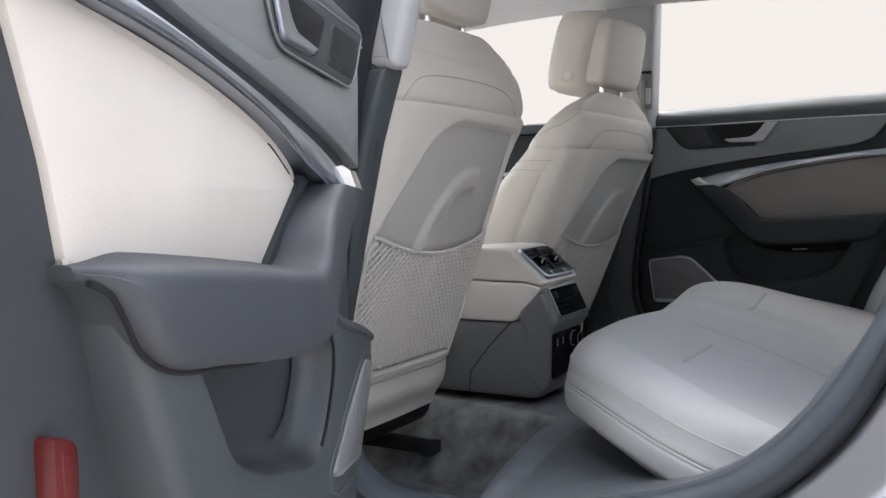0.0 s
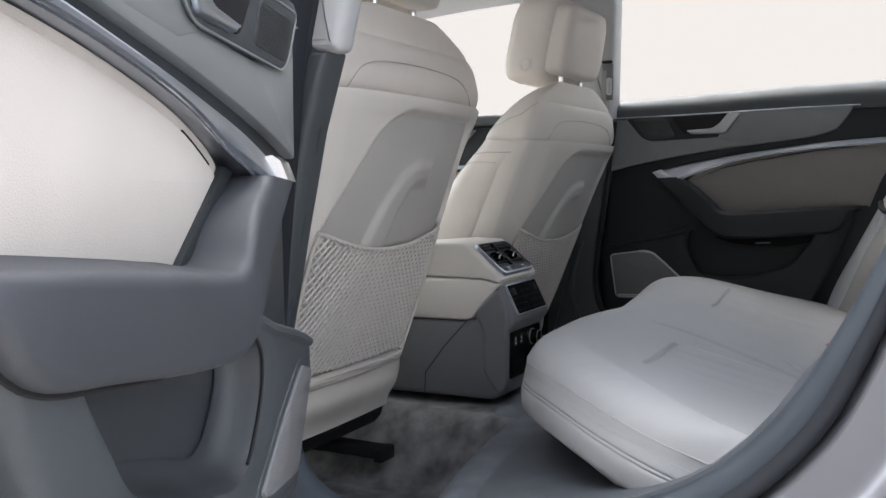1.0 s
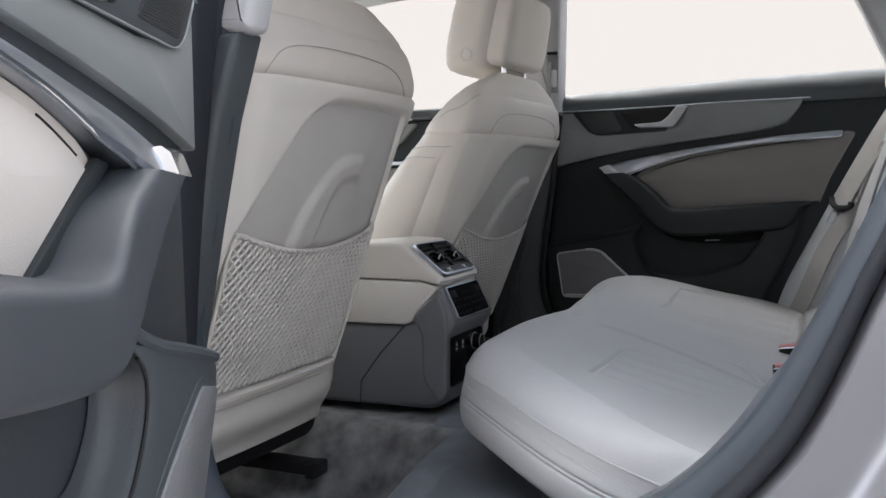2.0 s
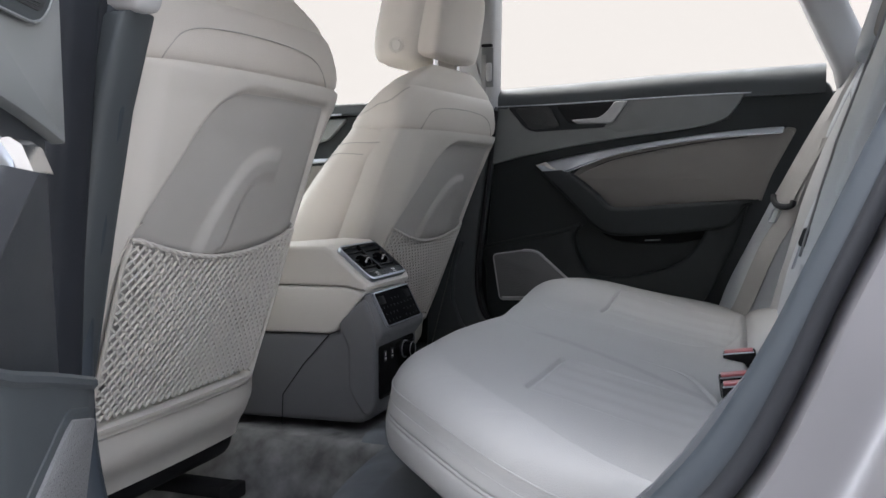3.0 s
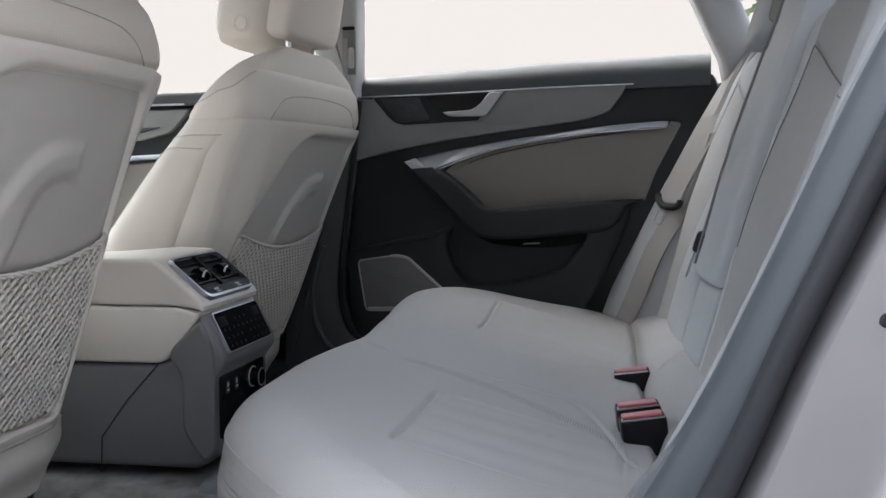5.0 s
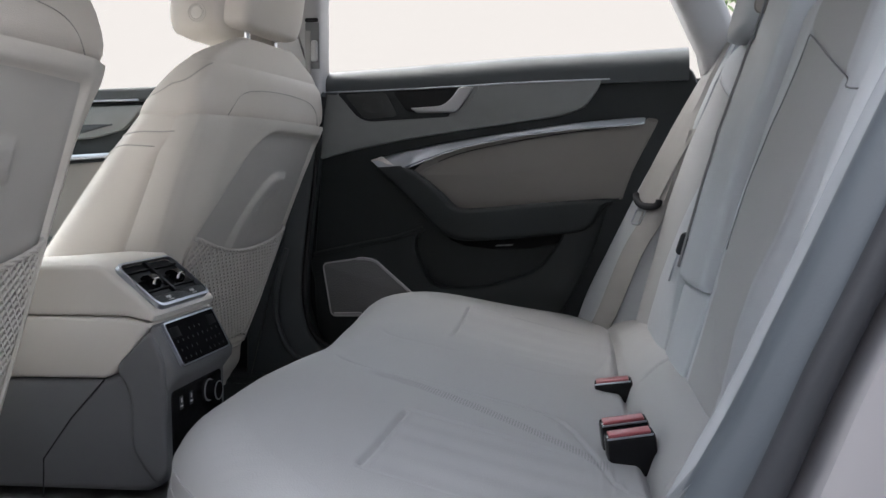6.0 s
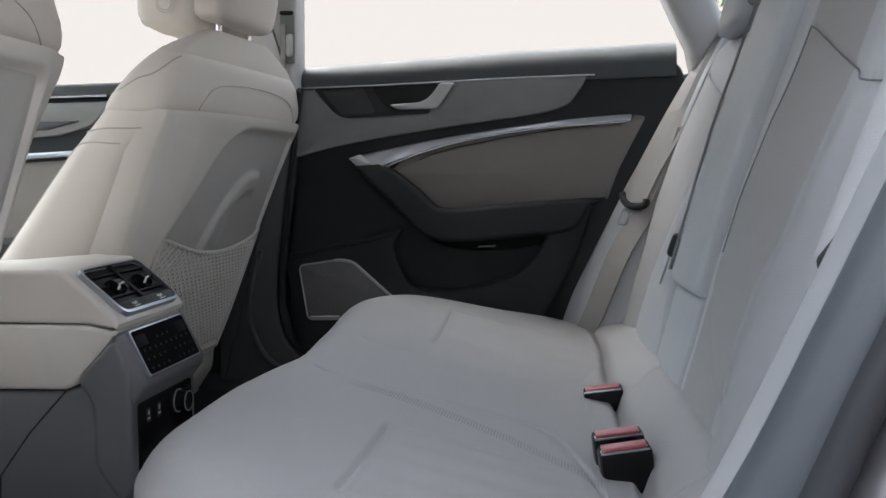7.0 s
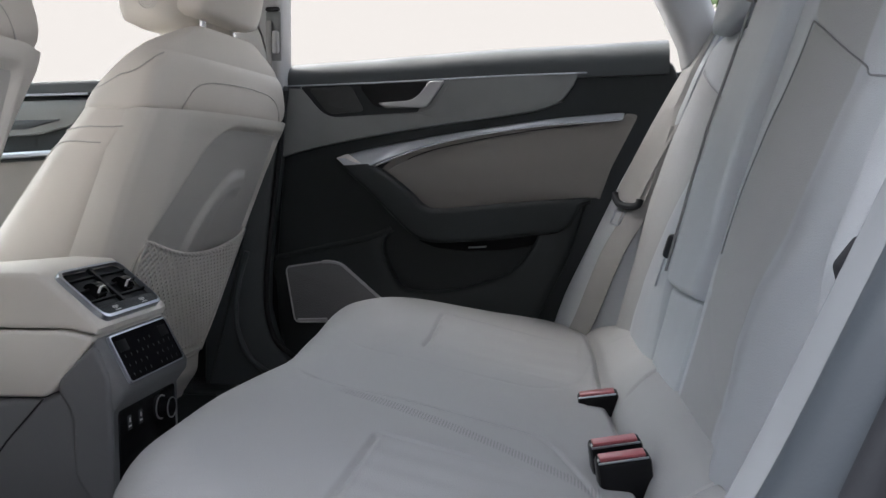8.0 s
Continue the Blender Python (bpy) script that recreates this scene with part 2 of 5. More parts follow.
def rounded(outline, r, n=5):
    """The outline with its corners rounded by r (a number, or one for each corner)."""
    pts, out = [Vector((p[0], p[1])) for p in outline], []
    k = len(pts)
    for i in range(k):
        a, b, c = pts[i - 1], pts[i], pts[(i + 1) % k]
        rr = r[i] if isinstance(r, (list, tuple)) else r
        d1, d2 = (a - b), (c - b)
        cut = min(rr, 0.48 * d1.length, 0.48 * d2.length)
        if cut < 1e-5:
            out.append(b)
            continue
        p, q = b + d1.normalized() * cut, b + d2.normalized() * cut
        for s in range(n + 1):
            t = s / n
            out.append((1 - t) ** 2 * p + 2 * t * (1 - t) * b + t * t * q)
    return out


def box(size, bevel=0.005, centre=(0, 0, 0), segments=2):
    bm = bmesh.new()
    bmesh.ops.create_cube(bm, size=1.0)
    bmesh.ops.scale(bm, vec=size, verts=bm.verts)
    if bevel:
        bmesh.ops.bevel(bm, geom=bm.edges[:], offset=bevel, segments=segments, affect="EDGES", profile=0.5)
    bmesh.ops.translate(bm, vec=centre, verts=bm.verts)
    return bm


def moved(bm, m):
    bmesh.ops.transform(bm, matrix=m, verts=bm.verts)
    return bm


def solid(bm, thickness):
    """Gives a sheet thickness."""
    bmesh.ops.recalc_face_normals(bm, faces=bm.faces)
    bmesh.ops.solidify(bm, geom=bm.faces[:], thickness=thickness)
    return bm


def prism(outline, y0, y1, bevel=0.01, segments=3, taper=None):
    """An outline in (x, z) drawn out along y, both ends rounded. taper(x, z, y) may move the place."""
    mid = (y0 + y1) / 2
    bm = bmesh.new()
    pts = [Vector((p[0], p[1])) for p in outline]
    area = sum(a.x * b.y - b.x * a.y for a, b in zip(pts, pts[1:] + pts[:1]))
    if area < 0:
        pts.reverse()
    n = len(pts)
    off = []
    for i in range(n):
        e1, e2 = (pts[i] - pts[i - 1]).normalized(), (pts[(i + 1) % n] - pts[i]).normalized()
        m = Vector((e1.y + e2.y, -e1.x - e2.x))
        off.append(m.normalized() if m.length > 1e-6 else Vector((e1.y, -e1.x)))
    rings = []
    levels = [(k / segments * math.pi / 2) for k in range(segments + 1)]
    for a in levels:
        rings.append((bevel * (1 - math.sin(a)), y0 + bevel * (1 - math.cos(a))))
    for a in reversed(levels):
        rings.append((bevel * (1 - math.sin(a)), y1 - bevel * (1 - math.cos(a))))
    place = taper or (lambda x, z, y: (x, y, z))
    return loft([[Vector(place(p.x - q.x * d, p.y - q.y * d, y)) for p, q in zip(pts, off)] for d, y in rings], bm=bm)


def sweep(path, profile, closed=False, bm=None):
    """A profile of (out, y), or a function of the place that gives one, drawn along a path of (x, z): out runs to the right of the way in the plane y = 0."""
    bm = bm or bmesh.new()
    p = [Vector((a, b)) for a, b in path]
    rows = []
    for i in range(len(p)):
        d = (p[min(i + 1, len(p) - 1)] - p[max(i - 1, 0)]).normalized()
        n = Vector((d.y, -d.x))
        rows.append([bm.verts.new((p[i].x + n.x * o, y, p[i].y + n.y * o)) for o, y in (profile(p[i]) if callable(profile) else profile)])
    k = len(rows[0])
    for a, b in zip(rows, rows[1:]):
        for i in range(k if closed else k - 1):
            j = (i + 1) % k
            bm.faces.new((a[i], a[j], b[j], b[i]))
    return bm


# ---- ground and distance ----
bm, _ = sheet(lambda u, v: (u, v, 0.0), steps(-900, 900, 8), steps(-900, 900, 8))
tagged(part("ground", bm, GROUND), "pale concrete ground under the car", "ground", kind="structure")
bm, _ = sheet(lambda a, z: (70 * math.sin(a), 70 * math.cos(a), z), steps(-1.35, 1.45, 44), (-1.0, 40.0))
tagged(part("backdrop", bm, HAZE), "pale overexposed sky and haze in the distance", "backdrop", kind="structure")
# unseen wall, added to cut the sky light from the near side
tagged(part("light_block_wall", box((24.0, 0.3, 3.8), 0.02, (0.0, -4.6, 1.9)), GROUND), "added unseen concrete wall that blocks sky light from the near side", "wall", kind="structure")

# ---- car body ----
car = tagged(empty("car_body", pose(0.4, 0, 0)), "silver car body seen from its open rear door", "car body", kind="thing")
KEEP = car.matrix_world.inverted()


def body_part(name, bm, material, label="", sharp=35.0):
    return part(name, moved(bm, KEEP), material, car, label, sharp)


# the rear door opening: sill, wheel arch side and pillar, as one line of (x, z)
OPENING = [(v.x, v.y) for v in spline([Vector((a, b)) for a, b in (
    (0.395, 1.34), (0.322, 1.03), (0.270, 0.80), (0.240, 0.62), (0.262, 0.46), (0.34, 0.405), (0.48, 0.412), (0.62, 0.435), (0.75, 0.475),
    (0.83, 0.52), (0.901, 0.595), (0.957, 0.69), (1.000, 0.785), (1.050, 0.90), (1.115, 1.03), (1.185, 1.16), (1.245, 1.27))], 14)]
SEAL = [(v.x, v.y) for v in spline([Vector(p) for p in ((-0.004, -0.700), (-0.011, -0.713), (-0.008, -0.728), (0.002, -0.738), (0.012, -0.742), (0.019, -0.741))], 4)]
BEAD = [(v.x, v.y) for v in spline([Vector(p) for p in ((0.014, -0.732), (0.015, -0.742), (0.020, -0.750), (0.027, -0.754), (0.033, -0.751), (0.035, -0.740), (0.035, -0.70))], 4)]


def nearer(profile, shift):
    """A profile whose outer points lie further in beside the backrest."""
    return lambda q: [(o - shift * smooth(0.60, 0.76, q.y) * smooth(0.0, 0.03, o + 0.005), y) for o, y in profile]


body_part("door_seal", sweep(OPENING, nearer(SEAL, 0.010)), SEAL_GREY, "blue-grey rubber door seal", 70)
body_part("seal_bead", sweep(OPENING, nearer(BEAD, 0.012)), RUBBER, "dark rubber sealing bead", 70)


def lip_profile(q):
    """The fabric edge: narrow along the sill, a broad turned-in band beside the backrest."""
    k = smooth(0.56, 0.72, q.y)
    d, o = -0.700 + 0.052 * k, -0.0110 + 0.0072 * k
    return [(o + 0.006, d + 0.010), (o + 0.0015, d + 0.004), (o, d - 0.003), (o + 0.001, d - 0.010), (o + 0.0005, -0.7125), (-0.009, -0.7155), (-0.003, -0.712), (-0.001, -0.690)]


body_part("seal_lip", sweep(OPENING[len(OPENING) // 3 + 34:], lip_profile), LIP, "grey fabric edge trim")
body_part("door_jamb", sweep(OPENING[len(OPENING) // 4:], nearer([(0.033, -0.70), (0.035, -0.734), (0.046, -0.757), (0.080, -0.770), (0.096, -0.780), (0.108, -0.805), (0.116, -0.830), (0.130, -0.842), (0.160, -0.848), (0.190, -0.862), (0.215, -0.890), (0.235, -0.905), (0.30, -0.915), (0.5, -0.90)], 0.013)), PAINT, "silver painted door jamb and flank")
bm = prism([(0.12, 0.40), (0.262, 0.40), (0.238, 0.48), (0.230, 0.552), (0.251, 0.651), (0.277, 0.78), (0.305, 0.91), (0.335, 1.012), (0.20, 1.012), (0.15, 0.8)], -0.745, -0.69, 0.012)
body_part("pillar_lower_trim", bm, DARK, "dark grey lower pillar trim")
bm = prism(rounded([(0.20, 1.014), (0.352, 1.010), (0.372, 1.10), (0.43, 1.39), (0.25, 1.40), (0.20, 1.2)], 0.012), -0.745, -0.70, 0.015)
body_part("pillar_upper_trim", bm, PILLAR, "pale grey upper pillar trim")
bm = prism(rounded([(0.17, 0.42), (0.262, 0.42), (0.285, 0.75), (0.315, 1.02), (0.36, 1.28), (0.30, 1.30), (0.17, 1.02)], 0.02), -0.80, -0.748, 0.012)
body_part("pillar_outer", bm, RUBBER, "black weather strip on the pillar")
bm = moved(box((0.018, 0.008, 0.008), 0.003), pose(1.050, -0.772, 0.764, 0, 18, 0))
body_part("jamb_plug", bm, MATT_BLACK, "black rubber plug in the jamb")
# far side pillars
bm = prism(rounded([(0.13, 1.0), (0.300, 1.0), (0.302, 1.2), (0.304, 1.41), (0.16, 1.41)], 0.008), 0.645, 0.72, 0.012)
body_part("pillar_upper_trim", bm, PILLAR, "pale grey upper pillar trim")
bm = prism(rounded([(0.12, 0.38), (0.40, 0.38), (0.305, 0.45), (0.270, 0.497), (0.254, 0.56), (0.256, 0.634), (0.267, 0.73), (0.285, 0.86), (0.303, 1.015), (0.14, 1.015)], 0.012), 0.650, 0.712, 0.012)
body_part("pillar_lower_trim", bm, DARK, "dark grey lower pillar trim")
seal = spline([Vector(p) for p in ((0.306, 0.652, 1.0), (0.288, 0.652, 0.86), (0.271, 0.652, 0.73), (0.260, 0.652, 0.634), (0.259, 0.652, 0.56), (0.276, 0.652, 0.50), (0.313, 0.652, 0.466), (0.36, 0.652, 0.44), (0.43, 0.652, 0.405))], 8)
body_part("door_seal", tube(seal, 0.0055, 8), MATT_BLACK, "black rubber door seal")
moulding = spline([Vector(p) for p in ((0.221, 0.646, 0.68), (0.201, 0.646, 0.612), (0.195, 0.646, 0.54), (0.212, 0.646, 0.481), (0.242, 0.644, 0.446), (0.29, 0.640, 0.420))], 8)
body_part("trim_moulding", tube(moulding, 0.006, 8), DARK, "moulded edge of the lower pillar trim")
bm = prism(rounded([(-1.2, 0.20), (0.36, 0.20), (0.36, 0.405), (-1.2, 0.405)], 0.01), 0.60, 0.74, 0.012)
body_part("sill", bm, DARKER, "dark sill under the far front door")
bm = prism([(1.073, 1.03), (1.16, 1.00), (1.150, 1.06), (1.132, 1.11), (1.115, 1.15), (1.080, 1.225), (1.018, 1.40), (0.90, 1.40), (0.978, 1.25), (1.030, 1.14), (1.064, 1.07)], 0.60, 0.70, 0.02, 4)
body_part("rear_pillar_trim", bm, PILLAR, "pale grey rear pillar trim")
bm = prism([(0.16, 0.35), (0.27, 0.35), (0.27, 1.0), (0.16, 1.0)], 0.735, 0.85, 0.01)
body_part("pillar_outer", bm, RUBBER)


def roof_z(x, y):
    return 1.45 - 0.08 * (abs(y) / 0.62) ** 3 - 0.07 * ((x - 0.3) / 0.9) ** 2


bm, _ = sheet(lambda x, y: (x, y, roof_z(x, y)), steps(-0.55, 1.22, 20), steps(-0.64, 0.64, 16))
body_part("headliner", solid(bm, 0.03), PILLAR, "pale grey fabric headliner")
bm = prism([(1.16, 1.08), (1.26, 1.10), (1.55, 1.12), (1.60, 1.30), (1.10, 1.40), (1.12, 1.25)], -0.70, -0.60, 0.03, 4)
body_part("rear_pillar_trim", bm, PILLAR, "pale grey rear pillar trim")
for s in (-1, 1):
    rail = [Vector((x, s * 0.645, 1.385 - 0.05 * ((x - 0.3) / 0.9) ** 2)) for x in steps(-0.6, 1.35, 24)]
    body_part("roof_rail", tube(rail, 0.04, 10), PILLAR, "pale grey roof rail trim")
    pillar = [Vector(p) for p in ((-0.58, s * 0.645, 1.36), (-0.85, s * 0.66, 1.20), (-1.15, s * 0.68, 1.0))]
    body_part("front_pillar", tube(pillar, 0.04, 8), PILLAR, "pale grey front pillar trim")
    bm = prism([(1.16, 0.40), (2.1, 0.40), (2.1, 1.02), (1.16, 1.02), (1.10, 0.9)], min(s * 0.70, s * 0.755), max(s * 0.70, s * 0.755), 0.02)
    body_part("rear_side_panel", bm, PAINT, "silver rear side panel")
bm = prism(rounded([(0.74, 0.38), (1.3, 0.38), (1.3, 1.06), (1.06, 1.03), (0.93, 0.70), (0.83, 0.55)], 0.01), 0.715, 0.74, 0.008)
body_part("inner_side_panel", bm, DARKER, "dark inner side panel")
body_part("parcel_shelf", box((0.5, 1.3, 0.03), 0.008, (1.62, 0, 0.99)), DARK, "dark grey parcel shelf")
body_part("bulkhead", box((0.06, 1.42, 0.62), 0.02, (-1.3, 0, 0.6)), DARKER, "dark front bulkhead")
bm = prism(rounded([(-1.3, 0.60), (-0.98, 0.60), (-0.90, 0.78), (-0.98, 0.92), (-1.3, 0.96)], 0.04), -0.70, 0.70, 0.03)
body_part("dashboard", bm, DARK, "dark grey soft dashboard")
bm, _ = sheet(lambda v, y: (-0.56 - 0.66 * v - 0.05 * (1 - (y / 0.64) ** 2), y, 1.385 - 0.42 * v + 0.03 * math.sin(math.pi * v)), steps(0, 1, 8), steps(-0.64, 0.64, 12))
body_part("windscreen", solid(bm, 0.005), TINTED, "tinted windscreen glass")
bm, _ = sheet(lambda v, y: (1.22 + 0.80 * v, y * (1 - 0.1 * v), 1.36 - 0.36 * v + 0.04 * math.sin(math.pi * v) - 0.05 * (abs(y) / 0.62) ** 3), steps(0, 1, 10), steps(-0.62, 0.62, 12))
rear_glass = body_part("rear_window", solid(bm, 0.005), GLASS, "sloping rear window glass")
rear_glass.visible_shadow = False
body_part("tail_panel", box((0.06, 1.4, 0.6), 0.02, (2.1, 0, 0.7)), PAINT, "silver tail panel")


# ---- floor ----
def floor_z(x, y):
    z = 0.262 + 0.155 * (1 - smooth(0.12, 0.27, abs(y)))
    z += 0.13 * smooth(0.64, 0.71, abs(y))
    z += 0.12 * smooth(0.40, 0.60, x) * (1 - smooth(0.10, 0.14, abs(y)) * 0.2)
    z = min(z, 0.395)
    return z + 0.0025 * noise.noise(Vector((x * 9, y * 9, 0)))


bm, _ = sheet(lambda x, y: (x, y, floor_z(x, y)), steps(-1.3, 1.2, 100), steps(-0.735, 0.735, 90))
tagged(part("floor", solid(bm, 0.02), CARPET), "charcoal carpet floor of the car", "carpet", kind="structure")


# the moulded carpet and trim below the bench
def riser(s):
    pts = [Vector((a, b)) for a, b in ((0.470, 0.0), (0.462, -0.12), (0.458, -0.22), (0.474, -0.33), (0.52, -0.41), (0.62, -0.49), (0.75, -0.58), (0.86, -0.64))]
    line = spline(pts, 5)
    bm, _ = sheet(lambda i, v: (line[i].x - 0.10 * (1 - v) ** 2 + 0.004, -s * (line[i].y - 0.10 * (1 - v) ** 2 * min(1.0, i / 8)), 0.245 + v * (0.178 + 0.03 * i / len(line))), list(range(len(line))), steps(0, 1, 8))
    return solid(bm, 0.012)


tagged(part("seat_base_carpet", riser(1), CARPET_SIDE), "blue-grey carpeted riser under the rear bench", "carpet")


def ledge_x(y):
    """The front edge of the trim below the near seat."""
    return 0.440 + 0.085 * max(0.0, (-y - 0.22) / 0.495) ** 2


SILL_LINE = [(0.44, 0.405), (0.53, 0.420), (0.62, 0.437), (0.75, 0.477), (0.83, 0.522), (0.90, 0.597), (0.95, 0.69)]


def ledge(v, y):
    x = ledge_x(y) + (0.95 - ledge_x(y)) * v
    k = smooth(0.46, 0.715, -y)
    return (x, y, 0.400 + (soft(SILL_LINE, x, 0.03) - 0.400) * k + 0.02 * (1 - k) * smooth(0.0, 0.3, v))


bm, _ = sheet(ledge, [t ** 1.3 for t in steps(0, 1, 40)], steps(-0.722, 0.0, 40))
tagged(part("sill_trim", solid(bm, 0.01), SILL_BLUE), "dark blue-grey plastic door sill trim", "trim", kind="structure")
RISER = [(0.0, 0.004, 0.406), (0.2, -0.03, 0.410), (0.4, -0.062, 0.400), (0.6, -0.082, 0.370), (0.8, -0.094, 0.315), (1.0, -0.105, 0.255)]


def riser_pt(v, y):
    out, z = soft([(a, b) for a, b, _ in RISER], v, 0.08), soft([(a, c) for a, _, c in RISER], v, 0.08)
    return (ledge_x(y) + out * (1 + 0.25 * smooth(0.5, 0.1, -y)) + 0.004 * noise.noise(Vector((y * 7, v * 2, 1.0))), y, max(z, 0.250 + 0.155 * (1 - smooth(0.12, 0.27, abs(y)))))


bm, _ = sheet(riser_pt, steps(0, 1, 24), steps(-0.716, 0.0, 70))
tagged(part("seat_base_carpet", solid(bm, 0.008), CARPET_SIDE), "blue-grey carpeted riser under the rear bench", "carpet")
bm = prism(rounded([(0.24, 0.375), (0.46, 0.375), (0.46, 0.30), (0.24, 0.30)], 0.01), -0.722, -0.695, 0.008)
tagged(part("sill_trim", bm, SILL_BLUE), "dark blue-grey plastic door sill trim", "trim", kind="structure")
bm = prism(rounded([(0.24, 0.40), (0.60, 0.41), (0.95, 0.58), (1.0, 0.58), (1.0, 0.32), (0.24, 0.30)], 0.015), 0.60, 0.70, 0.015)
tagged(part("sill_trim", bm, DARKER), "dark grey plastic door sill trim", "trim", kind="structure")


# ---- doors ----
def door(name, s, m, label, rear=True):
    """A door with its inner face towards the cabin; s = 1 for the far side, -1 for the near side. u runs to the car's rear, v up, w into the cabin."""
    thing = tagged(empty(name, m), label, "car door")

    def to(u, v, w):
        return Vector((u, -s * w, v))

    def curve(rows, n=6):
        return [(p.x, p.y) for p in spline([Vector(r) for r in rows], n)]

    sill = curve([(0.282, 1.052), (0.474, 1.062), (0.707, 1.076), (0.93, 1.084), (1.052, 1.089)])
    low = curve([(0.285, 1.018), (0.476, 1.022), (0.708, 1.031), (0.865, 1.035), (1.05, 1.038)])
    # carcass
    shape = rounded([(0.272, 0.40), (0.262, 0.64), (0.282, 0.87), (0.286, 1.03), (1.058, 1.055), (1.08, 1.0), (0.965, 0.705), (0.89, 0.555), (0.82, 0.44), (0.70, 0.40)], 0.02)
    # far door (s > 0) takes darker trim and handle colours in place of shade
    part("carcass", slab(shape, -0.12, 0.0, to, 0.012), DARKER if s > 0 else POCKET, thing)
    skin = rounded([(0.262, 0.32), (0.262, 0.64), (0.275, 1.0), (1.07, 1.05), (1.09, 0.98), (0.975, 0.70), (0.90, 0.53), (0.80, 0.38), (0.65, 0.32)], 0.02)
    part("outer_skin", slab(skin, -0.125, -0.155, to, 0.01), PAINT, thing, "silver painted outer skin")
    # window sill roll
    prof = [(-0.045, 0.0), (-0.042, 0.006), (-0.02, 0.004), (0.0, -0.004), (0.012, -0.014), (0.016, -0.026)]
    bm = bmesh.new()
    rows = []
    for (u, v), (_, v2) in zip(sill, low):
        k = v - v2
        rows.append([bm.verts.new(to(u, v + dz * k / 0.034 if dz < 0 else v + dz, w)) for w, dz in prof] + [bm.verts.new(to(u, v2 - 0.012, 0.012)), bm.verts.new(to(u, v2 - 0.014, -0.045))])
    for a, b in zip(rows, rows[1:]):
        for i in range(len(a)):
            j = (i + 1) % len(a)
            bm.faces.new((a[i], a[j], b[j], b[i]))
    bm.faces.new(rows[0])
    bm.faces.new(rows[-1])
    part("window_sill", bm, SILL_GREY, thing, "dark grey padded window sill")
    # grey upper trim, handle pod
    upper = [(0.60, 1.020), (0.708, 1.028), (0.84, 1.033), (0.884, 1.034), (0.872, 1.008), (0.850, 0.978), (0.80, 0.960), (0.72, 0.952), (0.60, 0.944), (0.56, 0.955)]
    part("upper_panel", slab(upper, 0.0, 0.014, to, 0.004), GREY_TRIM, thing, "grey satin decorative panel")
    band = curve([(0.281, 0.869), (0.36, 0.889), (0.475, 0.911), (0.60, 0.930), (0.708, 0.944), (0.80, 0.958), (0.85, 0.975)], 4) + [(0.835, 0.978), (0.80, 0.9655), (0.72, 0.962), (0.60, 0.962), (0.42, 0.956), (0.398, 0.958), (0.372, 0.975), (0.335, 1.006), (0.288, 1.012)]
    part("shoulder_band", slab(band, 0.0, 0.013, to, 0.004, 2), GREY_TRIM, thing, "grey satin shoulder band")
    pod_line = [(0.322, 1.012), (0.377, 0.946), (0.595, 0.958), (0.632, 1.022)] if s > 0 else [(0.290, 1.026), (0.330, 0.956), (0.595, 0.960), (0.632, 1.022)]
    proud = 0.0135 if s > 0 else 0.018
    pod = rounded(pod_line, (0.012, 0.03, 0.03, 0.01))
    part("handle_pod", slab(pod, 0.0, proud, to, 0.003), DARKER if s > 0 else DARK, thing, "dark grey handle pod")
    bm = tube([to(p[0], p[1], proud - 0.0003) for p in pod], 0.0014, 6, True)
    part("pod_edge", bm, GREY_TRIM, thing)
    tw = rounded([(0.342, 1.007), (0.384, 0.955), (0.458, 0.960), (0.430, 1.011)] if s > 0 else [(0.300, 1.018), (0.336, 0.966), (0.440, 0.968), (0.420, 1.014)], 0.012)
    tweeter = part("tweeter_grille", slab(tw, 0.012, proud + 0.0013, to, 0.0015), TWEETER, thing, "fine dark tweeter grille")
    bm = bmesh.new()
    for k in range(8 if s > 0 else 0):
        r = 0.003 + 0.0032 * k
        ring = [to(0.404 + r * math.cos(a) * 0.9, 0.983 + r * math.sin(a) * 0.62, 0.0150) for a in steps(0, 2 * math.pi, 28)[:-1]]
        tube(ring, 0.0005, 4, True, bm)
    for k in range(17 if s < 0 else 0):
        v = 0.970 + 0.0026 * k
        tube([to(0.340 - (v - 0.966) * 0.62 + 0.006, v, proud + 0.0014), to(0.436 - (v - 0.966) * 0.36 - 0.004, v, proud + 0.0014)], 0.0005, 4, False, bm)
    part("grille_ring", bm, TWEETER, tweeter)
    cup = rounded([(0.445, 1.012), (0.478, 0.968), (0.585, 0.966), (0.622, 1.018)], 0.012)
    # proud black slab stands for the shade inside the handle's recess
    part("handle_recess_shade", slab(cup, 0.010, proud + 0.0013, to, 0.0015), MATT_BLACK, thing, "black slab painting the shade of the handle recess")
    lever = [(0.486, 0.976), (0.500, 0.966), (0.584, 0.966), (0.594, 0.980), (0.621, 1.018), (0.590, 1.018), (0.570, 0.992), (0.552, 0.980), (0.515, 0.978)]
    part("door_handle", slab(rounded(lever, (0.004, 0.006, 0.010, 0.01, 0.005, 0.005, 0.015, 0.015, 0.01), 3), 0.017, 0.024, to, 0.003, 3), HANDLE if s > 0 else ALU, thing, "satin aluminium door handle")
    bm = tube([to(u, v - 0.006, 0.016) for u, v in low[:-5]], 0.0015, 6)
    part("sill_strip", bm, ALU, thing, "thin aluminium strip")
